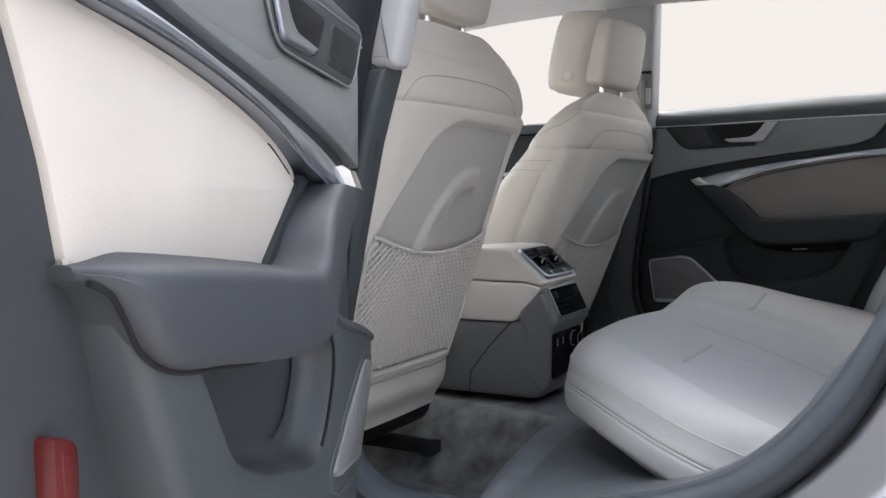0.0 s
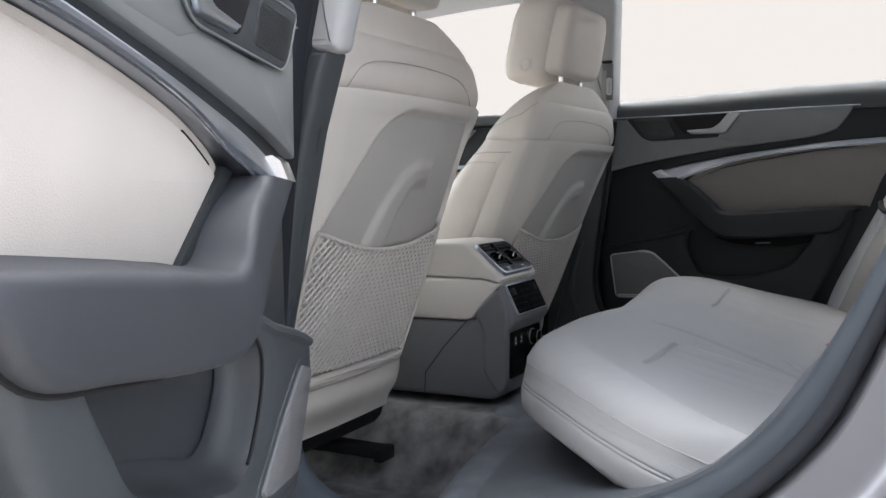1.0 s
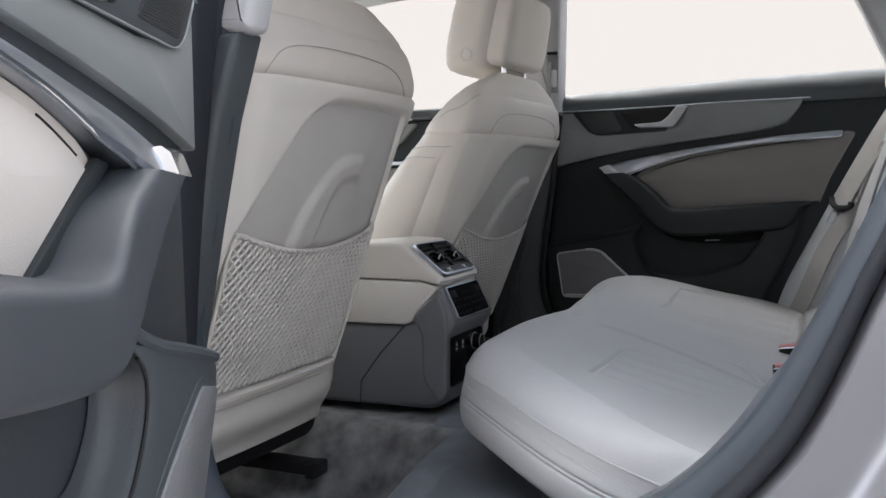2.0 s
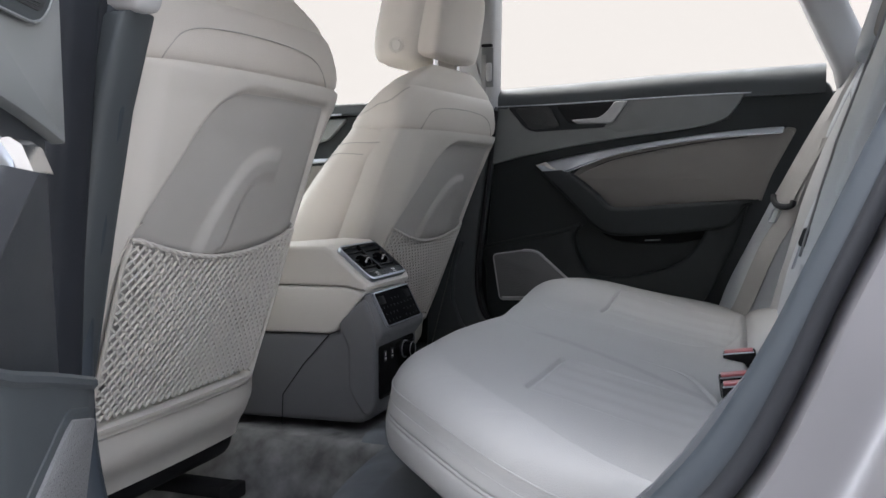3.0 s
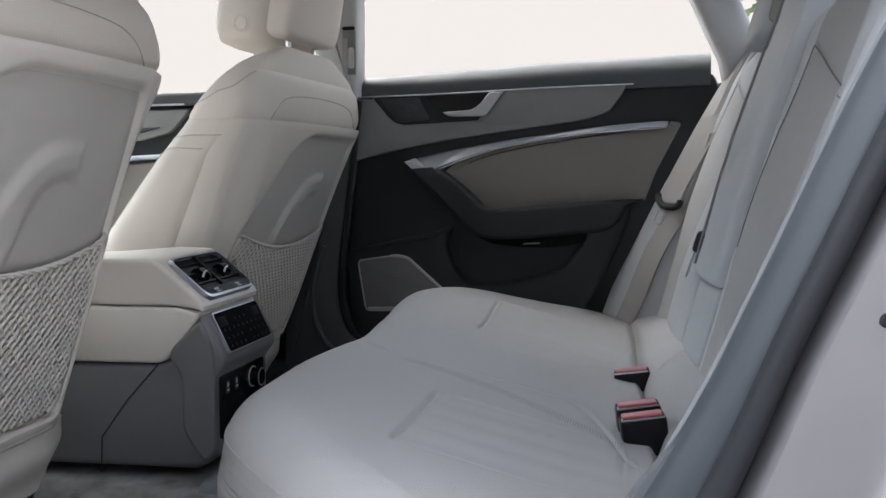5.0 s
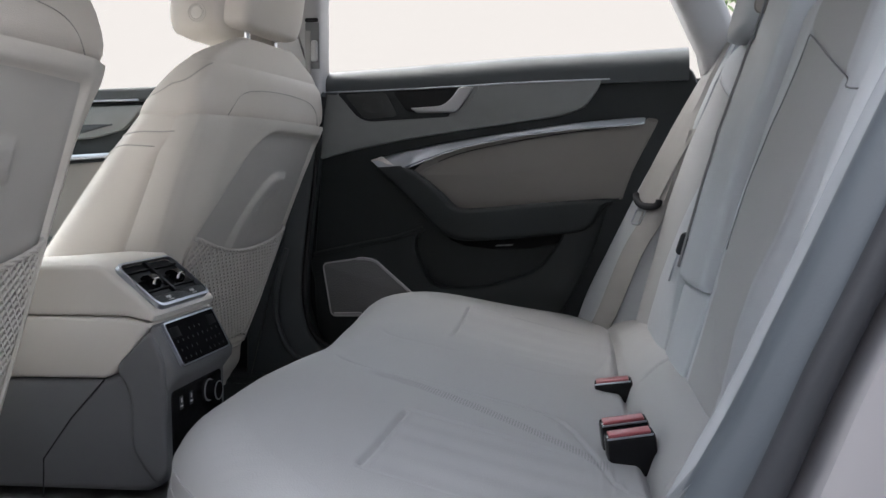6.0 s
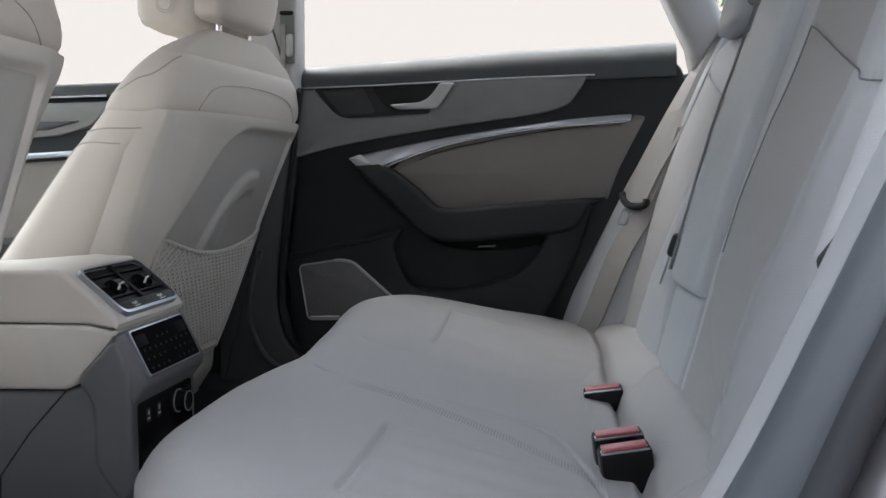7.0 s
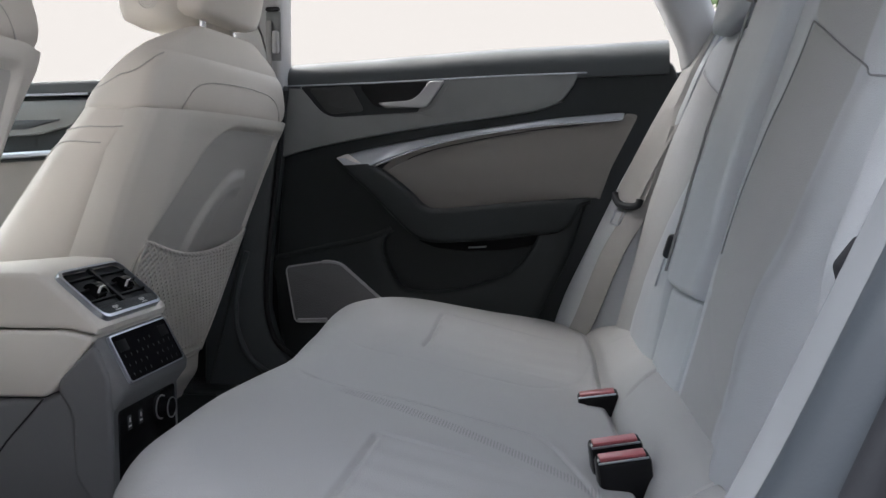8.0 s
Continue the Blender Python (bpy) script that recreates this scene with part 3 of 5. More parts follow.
    # aluminium sweep
    top = curve([(0.400, 0.868), (0.47, 0.886), (0.546, 0.901), (0.62, 0.913), (0.709, 0.926), (0.821, 0.941), (0.955, 0.952), (0.966, 0.947)], 5)
    bot = curve([(0.443, 0.832), (0.462, 0.842), (0.50, 0.861), (0.593, 0.893), (0.709, 0.916), (0.822, 0.930), (0.952, 0.9385), (0.964, 0.943)], 5)
    bm = bmesh.new()
    rows = []
    for (u0, v0), (u1, v1) in zip(top, bot):
        a, b = Vector((u0, v0)), Vector((u1, v1))
        fore = 0.022 * (1 - smooth(0.44, 0.52, u1))
        rows.append([bm.verts.new(to(*a.lerp(b, t), w + fore * t)) for t, w in ((0, -0.01), (0, 0.013), (0.10, 0.018), (0.45, 0.0215), (0.85, 0.022), (1.0, 0.018), (1.0, -0.01))])
    for a, b in zip(rows, rows[1:]):
        for i in range(len(a) - 1):
            bm.faces.new((a[i], a[i + 1], b[i + 1], b[i]))
    bm.faces.new(rows[0])
    bm.faces.new(rows[-1])
    part("decor_strip", bm, ALU, thing, "brushed aluminium sweep strip")
    rim = (((0.398, 0.868), 0.0135), ((0.418, 0.852), 0.026), ((0.443, 0.831), 0.042)), (((0.424, 0.876), 0.0195), ((0.445, 0.862), 0.030), ((0.470, 0.8455), 0.037))
    bm, _ = sheet(lambda i, j: to(*rim[j][i][0], rim[j][i][1] + 0.001), (0, 1, 2), (0, 1))
    if s < 0:
        bm.free()
        corner = ((0.861, 0.018), (0.8655, 0.031), (0.8605, 0.038), (0.8415, 0.045), (0.8435, 0.034), (0.850, 0.019))
        bm = loft([[to(u - 0.35 * (w - 0.018), v - d * 0.1, w - d) for v, w in corner] for u, d in ((0.385, 0.004), (0.424, 0.001), (0.427, 0.0), (0.428, 0.003))])
    part("strip_tip", solid(bm, 0.002) if s > 0 else bm, CHROME, thing, "chrome end of the strip")
    bm = tube([to(u, v - 0.001, 0.019 + 0.012 * (1 - smooth(0.45, 0.52, u))) for u, v in bot[5:]], 0.0020, 6)
    part("bright_edge", bm, CHROME, thing)
    # leather inset
    du, dr, dt = (0.0, 0.0, 0.0) if s > 0 else (-0.024, -0.0195, 0.012)
    rear_edge = rounded([(0.972, 0.952), (0.997 + du - dt, 0.949), (0.945 + du - 0.5 * dt, 0.845), (0.922 + du - 0.2 * dt, 0.780)], (0.004, 0.010, 0.01, 0.01), 3)
    lower_edge = [(0.85, 0.778), (0.707, 0.768), (0.62, 0.760), (0.583, 0.762)]
    border = curve([(0.486, 0.842), (0.515, 0.865), (0.593, 0.892), (0.709, 0.915), (0.822, 0.929), (0.950, 0.938)], 4)
    # same leather on both doors: the far copy is darkened for shade
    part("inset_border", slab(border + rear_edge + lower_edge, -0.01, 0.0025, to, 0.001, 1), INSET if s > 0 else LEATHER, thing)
    inset = curve([(0.492, 0.836), (0.53, 0.857), (0.593, 0.881), (0.709, 0.905), (0.822, 0.922), (0.945, 0.935)], 4)
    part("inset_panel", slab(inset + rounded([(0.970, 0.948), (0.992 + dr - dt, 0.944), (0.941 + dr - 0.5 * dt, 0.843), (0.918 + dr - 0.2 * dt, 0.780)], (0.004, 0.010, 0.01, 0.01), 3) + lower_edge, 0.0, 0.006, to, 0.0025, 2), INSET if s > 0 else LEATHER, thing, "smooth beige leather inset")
    # black line painting the shadow gap along the inset's edge
    part("inset_edge_shade", tube([to(u, v + 0.0015, 0.0035) for u, v in (inset[5:-2] if s > 0 else inset[3:8])], 0.0009 if s > 0 else 0.0016, 5), MATT_BLACK, thing)
    def rise(u, v=0.0):
        bulge = 0.016 * smooth(0.50, 0.66, v) * (1 - smooth(0.30, 0.50, u)) if s < 0 else 0.0
        return bulge + 0.010 + 0.15 * (min(u, 0.47) - 0.266) + 0.002 * smooth(0.47, 0.55, u) - 0.020 * smooth(0.82, 0.91, u)

    # armrest with its pull
    under = curve([(0.412, 0.852), (0.440, 0.826), (0.478, 0.792), (0.52, 0.752), (0.56, 0.716), (0.60, 0.702), (0.66, 0.703), (0.72, 0.708), (0.78, 0.715), (0.84, 0.722), (0.866, 0.736), (0.879, 0.758), (0.890, 0.773), (0.907, 0.780)], 4)
    if s < 0:
        under = curve([(0.412, 0.840), (0.440, 0.818), (0.478, 0.788), (0.52, 0.752), (0.56, 0.716), (0.60, 0.702), (0.66, 0.703), (0.72, 0.708), (0.78, 0.715), (0.84, 0.722), (0.866, 0.736), (0.879, 0.758), (0.890, 0.773), (0.907, 0.780)], 4)
    k = 0.0 if s > 0 else 0.011
    over = curve([(0.470, 0.856 - k), (0.480, 0.850 - k), (0.497, 0.842 - k), (0.525, 0.822 - 0.3 * k), (0.555, 0.797), (0.585, 0.770), (0.63, 0.768), (0.70, 0.774), (0.76, 0.779), (0.81, 0.783), (0.84, 0.785), (0.865, 0.787), (0.885, 0.788), (0.907, 0.788)], 4)
    swell = [(0.40, 0.036), (0.44, 0.042), (0.48, 0.046), (0.52, 0.056), (0.56, 0.066), (0.62, 0.070), (0.70, 0.065), (0.78, 0.056), (0.85, 0.052), (0.88, 0.042), (0.895, 0.030), (0.908, 0.012)]
    rings = []
    for (u0, v0), (u1, v1) in zip(under, over):
        a, b = Vector((u0, v0)), Vector((u1, v1))
        w = soft(swell, (u0 + u1) / 2, 0.02) + (0.009 * (1 - smooth(0.46, 0.56, (u0 + u1) / 2)) if s < 0 else 0.0)
        L = max((b - a).length, 1e-4)
        r = min(0.011, 0.45 * L, 0.45 * w)
        ring = [(a, 0.0)]
        for k in range(6):
            t = k / 5 * math.pi / 2
            ring.append((a.lerp(b, r * (1 - math.cos(t)) / L), w - r * (1 - math.sin(t))))
        for k in range(5, -1, -1):
            t = k / 5 * math.pi / 2
            ring.append((b.lerp(a, r * (1 - math.cos(t)) / L), w - 0.004 - r * (1 - math.sin(t))))
        ring.append((b + Vector((0, 0.009 * smooth(0.56, 0.64, u1) * (1 - smooth(0.84, 0.90, u1)))) if s < 0 else b, 0.0))
        rings.append([to(q.x, q.y, h) for q, h in ring])
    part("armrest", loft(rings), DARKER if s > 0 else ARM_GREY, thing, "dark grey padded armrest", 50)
    joint = [(u, v) for u, v in under if u > 0.70]
    part("armrest_joint", tube([to(u, v - 0.0012, rise(u) + 0.001) for u, v in joint], 0.0022 if s < 0 else 0.0012, 6), MATT_BLACK, thing, "dark joint under the armrest")
    if s < 0:
        # thin dark strip paints the shade in the hollow behind the grip
        part("grip_cup_shade", slab([(0.476, 0.848), (0.585, 0.764), (0.606, 0.766), (0.496, 0.852)], 0.004, 0.012, to, 0.003), DARKER, thing)
    if s > 0:
        # solid black slab paints the dark gap below the armrest
        part("pocket_shade", slab(rounded([(0.565, 0.700), (0.60, 0.687), (0.66, 0.681), (0.745, 0.684), (0.815, 0.698), (0.838, 0.716), (0.70, 0.72), (0.57, 0.72)], 0.006), 0.004, 0.012, to, 0.003), VENT_BLACK, thing, "black slab drawing the shade in the door pocket's opening")
        part("courtesy_light", slab([(0.672, 0.6915), (0.706, 0.6935), (0.706, 0.6955), (0.672, 0.6935)], 0.05, 0.069, to, 0.001), GREY_TRIM, thing)
    # lower panel with its pocket
    def to_col(u, v, w):
        """The panel slopes back to the door's front edge."""
        return to(u, v, w - 0.048 + rise(u, v))

    inner = curve([(0.822, 0.762), (0.812, 0.735), (0.800, 0.703), (0.776, 0.667), (0.745, 0.638), (0.69, 0.617), (0.633, 0.604), (0.565, 0.600), (0.530, 0.612), (0.510, 0.645), (0.498, 0.680), (0.500, 0.705), (0.515, 0.722)], 5)
    if s < 0:
        inner = curve([(0.822, 0.762), (0.812, 0.735), (0.795, 0.708), (0.768, 0.672), (0.742, 0.642), (0.69, 0.617), (0.633, 0.603), (0.565, 0.588), (0.522, 0.596), (0.494, 0.622), (0.476, 0.658), (0.482, 0.690), (0.520, 0.716)], 5)
    outer = curve([(0.897, 0.777), (0.884, 0.730), (0.868, 0.680), (0.838, 0.615), (0.80, 0.545), (0.74, 0.475), (0.66, 0.43), (0.50, 0.41), (0.32, 0.41), (0.275, 0.50), (0.266, 0.60), (0.268, 0.662), (0.41, 0.694)], 5)
    if s < 0:
        outer = curve([(0.885, 0.777), (0.868, 0.730), (0.850, 0.680), (0.818, 0.615), (0.78, 0.545), (0.72, 0.475), (0.64, 0.43), (0.50, 0.41), (0.32, 0.41), (0.275, 0.50), (0.266, 0.60), (0.268, 0.662), (0.41, 0.694)], 5)
    bm = bmesh.new()
    rows, wall = [], []
    for (u0, v0), (u1, v1) in zip(inner, outer):
        a, b = Vector((u0, v0)), Vector((u1, v1))
        d = (b - a).normalized()
        row = [to(u0, v0, 0.002)] if s > 0 else [to(*(a - d * 0.026), 0.002), to(*(a - d * 0.018), 0.004), to(*(a - d * 0.010), 0.010), to(*(a - d * 0.005), 0.019), to(*(a - d * 0.002), rise(u0) - 0.012)]
        row += [to(*a, rise(u0) - 0.006), to(*(a + d * 0.002), rise(u0) - 0.002), to(*(a + d * 0.006), rise(u0))]
        for k in range(1, 9):
            q = (a + d * 0.006).lerp(b - d * 0.008, k / 8)
            row.append(to(q.x, q.y, rise(q.x, q.y)))
        row += [to(*(b - d * 0.002), rise(u1, v1) - 0.003), to(*b, rise(u1, v1) - 0.009), to(*b, -0.02)]
        if s < 0:
            wall.append(row[:7])
            row = row[6:]
        rows.append([bm.verts.new(q) for q in row])
    if s < 0:
        lining = bmesh.new()
        wall = [[lining.verts.new(q) for q in r] for r in wall]
        for a, b in zip(wall, wall[1:]):
            for i in range(len(a) - 1):
                lining.faces.new((a[i], a[i + 1], b[i + 1], b[i]))
        # the pocket's inner wall, in a darker colour than the panel around it
        part("pocket_wall", lining, POCKET, thing, "darker inner wall of the door pocket", 60)
    for a, b in zip(rows, rows[1:]):
        for i in range(len(a) - 1):
            bm.faces.new((a[i], a[i + 1], b[i + 1], b[i]))
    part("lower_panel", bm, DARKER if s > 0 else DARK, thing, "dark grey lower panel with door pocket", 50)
    part("column_ridge", tube([to_col(u, v, 0.046) for u, v in curve([(0.268, 0.664), (0.30, 0.671), (0.385, 0.690), (0.46, 0.706), (0.515, 0.726)], 5)], 0.006, 8), DARKER if s > 0 else DARK, thing)
    part("pocket_edge", tube([to(u, v, rise(u) - 0.003) for u, v in inner[40:-3]], 0.0016 if s < 0 else 0.0008, 6), MATT_BLACK if s < 0 else DARKER, thing)
    # loudspeaker
    spk = [(0.285, 0.648), (0.384, 0.664), (0.414, 0.660), (0.515, 0.575), (0.49, 0.545), (0.37, 0.530), (0.305, 0.527)]
    mesh_ = [(0.290, 0.645), (0.383, 0.660), (0.411, 0.656), (0.508, 0.575), (0.486, 0.549), (0.37, 0.535), (0.309, 0.532)]
    if s < 0:
        spk = [(0.270, 0.645), (0.345, 0.660), (0.364, 0.653), (0.445, 0.604), (0.507, 0.566), (0.508, 0.545), (0.48, 0.533), (0.32, 0.500), (0.275, 0.496)]
        mesh_ = [(0.276, 0.636), (0.342, 0.650), (0.358, 0.644), (0.440, 0.595), (0.494, 0.562), (0.49, 0.556), (0.47, 0.551), (0.315, 0.524), (0.280, 0.519)]
    part("speaker_frame", slab(rounded(spk, 0.012), -0.02, 0.050, to_col, 0.003), DARK if s < 0 else DARKER, thing)
    grille = part("speaker_grille", slab(rounded(mesh_, 0.01 if s > 0 else 0.005), 0.045, 0.0525, to_col, 0.003), GRILLE, thing, "fine perforated speaker grille")
    if s > 0:
        edge = rounded(mesh_, 0.012)
        part("speaker_trim", tube([to_col(p[0], p[1], 0.0515) for p in edge], 0.0019, 6, True), SATIN, thing, "satin silver speaker edge")
        part("speaker_trim", tube([to_col(p[0], p[1], 0.0525) for p in edge[6:-18]], 0.0034, 6), SATIN, thing)
        part("speaker_trim", tube([to_col(u, v, 0.0525) for u, v in ((0.316, 0.537), (0.335, 0.538), (0.380, 0.541))], 0.0036, 6), SATIN, thing)
    bm = bmesh.new()
    for i in range(24):
        for j in range(16):
            u, v = 0.30 + i * 0.0078 + 0.0039 * (j % 2), 0.545 + j * 0.0066
            if s < 0:
                u, v = 0.284 + i * 0.0085 + 0.0042 * (j % 2), 0.527 + j * 0.0074
                if v < min(0.634 + (u - 0.276) * 0.2, 0.638 - (u - 0.358) * 0.605) and v > 0.524 + max(0, u - 0.30) * 0.175:
                    bmesh.ops.create_circle(bm, cap_ends=True, segments=6, radius=0.0006, matrix=Matrix.Translation(to_col(u, v, 0.0529)) @ pose(0, 0, 0, 90, 0, 8.5))
            elif v < 0.632 + (u - 0.297) * 0.17 and v < 0.644 - (u - 0.405) * 0.85 and v > 0.546 + max(0, u - 0.37) * 0.11 and u > 0.315 - (v - 0.539) * 0.15:
                bmesh.ops.create_circle(bm, cap_ends=True, segments=6, radius=0.0006, matrix=Matrix.Translation(to_col(u, v, 0.0529)) @ pose(0, 0, 0, 90, 0, -s * 8.5))
    if s < 0:
        part("perforation", bm, MATT_BLACK, grille)
    else:
        bm.free()
    if s < 0:
        # reflector at the rear edge
        ref = part("reflector", slab(rounded([(0.890, 0.60), (0.914, 0.607), (0.921, 0.70), (0.897, 0.692)], 0.008), -0.004, 0.012, to, 0.003), REFLECTOR, thing, "red plastic door reflector")
        part("reflector_lens", slab(rounded([(0.896, 0.605), (0.909, 0.611), (0.915, 0.692), (0.902, 0.685)], 0.004), 0.008, 0.0135, to, 0.002), REFLECTOR, ref)
    # glass
    if s > 0:
        bm, _ = sheet(lambda u, v: to(u, v, -0.035 - 0.12 * max(0.0, v - 1.04) * 0), steps(0.29, 1.10, 8), (1.03, 1.40))
        pane = part("window_pane", solid(bm, 0.004), GLASS, thing, "clear frameless window glass")
        pane.visible_shadow = False
    return thing


door("rear_door", 1, pose(0, 0.70, 0), "closed rear door with dark panel and beige inset, both darkened for shade")
HINGE = Matrix.Translation((0.20, -0.883, 0)) @ pose(0, 0, 0, 0, 0, -71.0) @ Matrix.Translation((-0.20, 0.883, 0))
door("rear_door", -1, HINGE @ Matrix.Translation((0.92, -0.70, 0)) @ pose(0, 0, 0, 0, 0, 1.25) @ Matrix.Translation((-0.52, 0, 0.86)) @ pose(0, 0, 0.004, 0, -1.6, 0) @ Matrix.Translation((-0.40, 0, -0.86)), "open rear door with grey panel and cream inset")


def front_door():
    thing = tagged(empty("front_door", pose(0, 0.70, 0)), "closed front door with dark panel and beige inset, darkened for shade", "car door")

    def to(u, v, w):
        return Vector((u, -w, v))

    part("carcass", slab([(-1.1, 0.40), (0.12, 0.40), (0.13, 1.0), (-0.9, 1.0), (-1.1, 0.98)], -0.10, 0.0, to, 0.01), DARKER, thing)
    part("window_sill", slab(rounded([(-1.1, 0.985), (0.13, 1.005), (0.13, 1.035), (-1.1, 1.015)], 0.008), -0.05, 0.018, to, 0.008, 3), DARK, thing, "dark grey padded window sill")
    part("sill_strip", tube([to(-0.9, 0.994, 0.016), to(-0.13, 1.003, 0.016)], 0.003, 6), ALU, thing)
    part("upper_panel", slab(rounded([(-0.8, 0.90), (-0.30, 0.916), (-0.25, 0.919), (-0.17, 0.938), (-0.117, 0.992), (-0.8, 0.980)], 0.012), 0.0, 0.014, to, 0.005), GREY_TRIM, thing, "grey satin decorative panel")
    # dark slab in place of the shade in the handle's hollow
    part("handle_recess_shade", slab(rounded([(-0.6, 0.922), (-0.27, 0.930), (-0.19, 0.950), (-0.6, 0.946)], 0.008), 0.0, 0.017, to, 0.003), DARK, thing)
    part("decor_strip", slab([(-0.9, 0.832), (-0.21, 0.875), (-0.10, 0.880), (-0.10, 0.889), (-0.20, 0.887), (-0.9, 0.852)], 0.0, 0.025, to, 0.004), ALU, thing, "brushed aluminium sweep strip")
    part("inset_panel", slab(rounded([(-0.9, 0.66), (-0.08, 0.69), (-0.06, 0.872), (-0.21, 0.868), (-0.9, 0.825)], 0.01), 0.0, 0.006, to, 0.003), INSET, thing, "beige leather inset coloured darker for shade")
    part("armrest", slab(rounded([(-0.9, 0.60), (-0.1, 0.62), (-0.08, 0.70), (-0.9, 0.69)], 0.02), 0.0, 0.07, to, 0.012, 3), DARKER, thing)
    bm, _ = sheet(lambda u, v: to(u, v, -0.035), (-1.0, 0.12), (1.01, 1.40))
    pane = part("window_pane", solid(bm, 0.004), GLASS, thing, "clear frameless window glass")
    pane.visible_shadow = False


front_door()


# ---- front seats ----
REAR = [(0.42, 0.128), (0.50, 0.153), (0.60, 0.186), (0.70, 0.217), (0.80, 0.248), (0.88, 0.273), (0.97, 0.298), (1.05, 0.302), (1.10, 0.292), (1.114, 0.285)]
FRONT = [(0.42, -0.185), (0.60, -0.128), (0.70, -0.066), (0.80, 0.010), (0.88, 0.073), (0.97, 0.146), (1.03, 0.192), (1.08, 0.232), (1.10, 0.246), (1.114, 0.260)]
HALF = [(0.42, 0.243), (0.50, 0.247), (0.60, 0.250), (0.75, 0.256), (0.88, 0.265), (0.95, 0.270), (1.0, 0.270), (1.04, 0.258), (1.07, 0.230), (1.09, 0.192), (1.105, 0.14), (1.114, 0.08)]


def seat_pt(z, a, grow=0.0):
    """The front backrest's skin at height z; a: the angle round it from the rear, in radians."""
    xr, xf, h = soft(REAR, z) - 0.010 - 0.038 * (1 - smooth(0.90, 0.955, z)) + grow, soft(FRONT, z) - grow, soft(HALF, z) + grow
    cx, d = (xr + xf) / 2, (xr - xf) / 2
    c, s = math.cos(a), math.sin(a)
    e = 0.42 if c > 0 else 0.55
    return Vector((cx + d * math.copysign(abs(c) ** e, c), h * math.copysign(abs(s) ** 0.45, s), z))


def seat_ring(z, grow=0.0, n=72):
    """The outline of a front backrest at height z."""
    return [seat_pt(z, 2 * math.pi * k / n, grow) for k in range(n)]


def back_x(y, z):
    """The rear surface of a front seat's shell."""
    h = soft(HALF, z)
    return soft(REAR, z) - (0.030 - 0.012 * smooth(0.86, 0.96, z)) * smooth(0.70, 1.0, abs(y) / h) - 0.010 * (y / h) ** 2 + 0.004 * smooth(0.93, 0.97, z)


def front_seat(m, label, head_z=0.0):
    thing = tagged(empty("front_seat", m), label, "car seat", group="front seats")
    zs = steps(0.43, 1.06, 42) + [1.07, 1.08, 1.09, 1.098, 1.104, 1.109, 1.113]
    part("backrest", loft([seat_ring(z) for z in zs]), LEATHER, thing, "beige leather backrest", 60)
    # leather yoke above the shell
    yoke = [(0.966, -0.006), (0.9705, 0.004), (0.977, 0.0095), (0.986, 0.0125), (0.998, 0.0130), (1.012, 0.0115), (1.035, 0.0075), (1.05, 0.0045), (1.06, 0.001), (1.065, -0.004)]
    part("upper_backrest", loft([[seat_pt(z, a, g * (0.35 + 0.65 * smooth(-0.1, 0.6, math.cos(a)))) for a in steps(0, 2 * math.pi, 96)[:-1]] for z, g in yoke]), LEATHER, thing, "padded beige leather shoulder", 60)
    def rear_pt(y, z, grow):
        h = soft(HALF, z) + grow
        xr, xf = soft(REAR, z) - 0.010 + grow, soft(FRONT, z) - grow
        c = math.sqrt(max(0.0, 1 - min(1.0, (abs(y) / h) ** (1 / 0.45)) ** 2))
        return Vector(((xr + xf) / 2 + (xr - xf) / 2 * c ** 0.42, y, z))

    arc = [(-0.205, 0.972), (-0.190, 0.992), (-0.168, 1.010), (-0.13, 1.021), (-0.06, 1.026), (0.0, 1.027), (0.06, 1.026), (0.13, 1.021), (0.168, 1.010), (0.190, 0.992), (0.205, 0.972)]
    part("seam", tube([rear_pt(q.x, q.y, 0.0128 - 0.06 * max(0.0, q.y - 1.0)) for q in spline([Vector(a) for a in arc], 5)], 0.0009, 5), STITCH, thing)
    for sy in (-1, 1):
        rows = [(1.056, 66), (1.050, 74), (1.042, 80), (1.030, 87), (1.008, 96), (0.997, 108), (0.990, 125)]
        if sy < 0:
            part("seam", tube([seat_pt(q.x, sy * q.y, (0.0075 + 0.09 * max(0.0, 1.03 - q.x)) * (0.35 + 0.65 * smooth(-0.1, 0.6, math.cos(q.y))) + 0.0004) for q in spline([Vector((z, radians(a))) for z, a in rows], 6)], 0.0012, 5), STITCH, thing)
        rows = [(0.946, 55), (0.944, 80), (0.938, 100), (0.930, 128)]
        part("seam", tube([seat_pt(q.x, sy * q.y, 0.0005) for q in spline([Vector((z, radians(a))) for z, a in rows], 8)], 0.0012, 5), STITCH, thing)
        rows = [(0.918, 84), (0.916, 100), (0.908, 114), (0.880, 124), (0.80, 128), (0.70, 130), (0.58, 132)]
        part("seam", tube([seat_pt(q.x, sy * q.y, 0.0005) for q in spline([Vector((z, radians(a))) for z, a in rows], 8)], 0.0011, 5), STITCH, thing)
    # hard shell: rim, recessed panel, lower flap
    z_net = 0.517

    def half_rim(z):
        return soft(HALF, z) - 0.004 + 0.006 * smooth(0.88, 0.96, z)

    def shell_pt(u, z, lift):
        y = u * half_rim(z)
        return Vector((back_x(y, z) + lift, y, z))

    def top_drop(u):
        return 0.004 * abs(u) ** 3

    planes = []
    corners = [(-0.192, 0.531), (0.208, 0.531), (0.208, 0.75), (0.236, 0.950), (-0.082, 0.953), (-0.197, 0.765)]
    for (ya, za), (yb, zb) in zip(corners, corners[1:] + corners[:1]):
        e = math.hypot(yb - ya, zb - za)
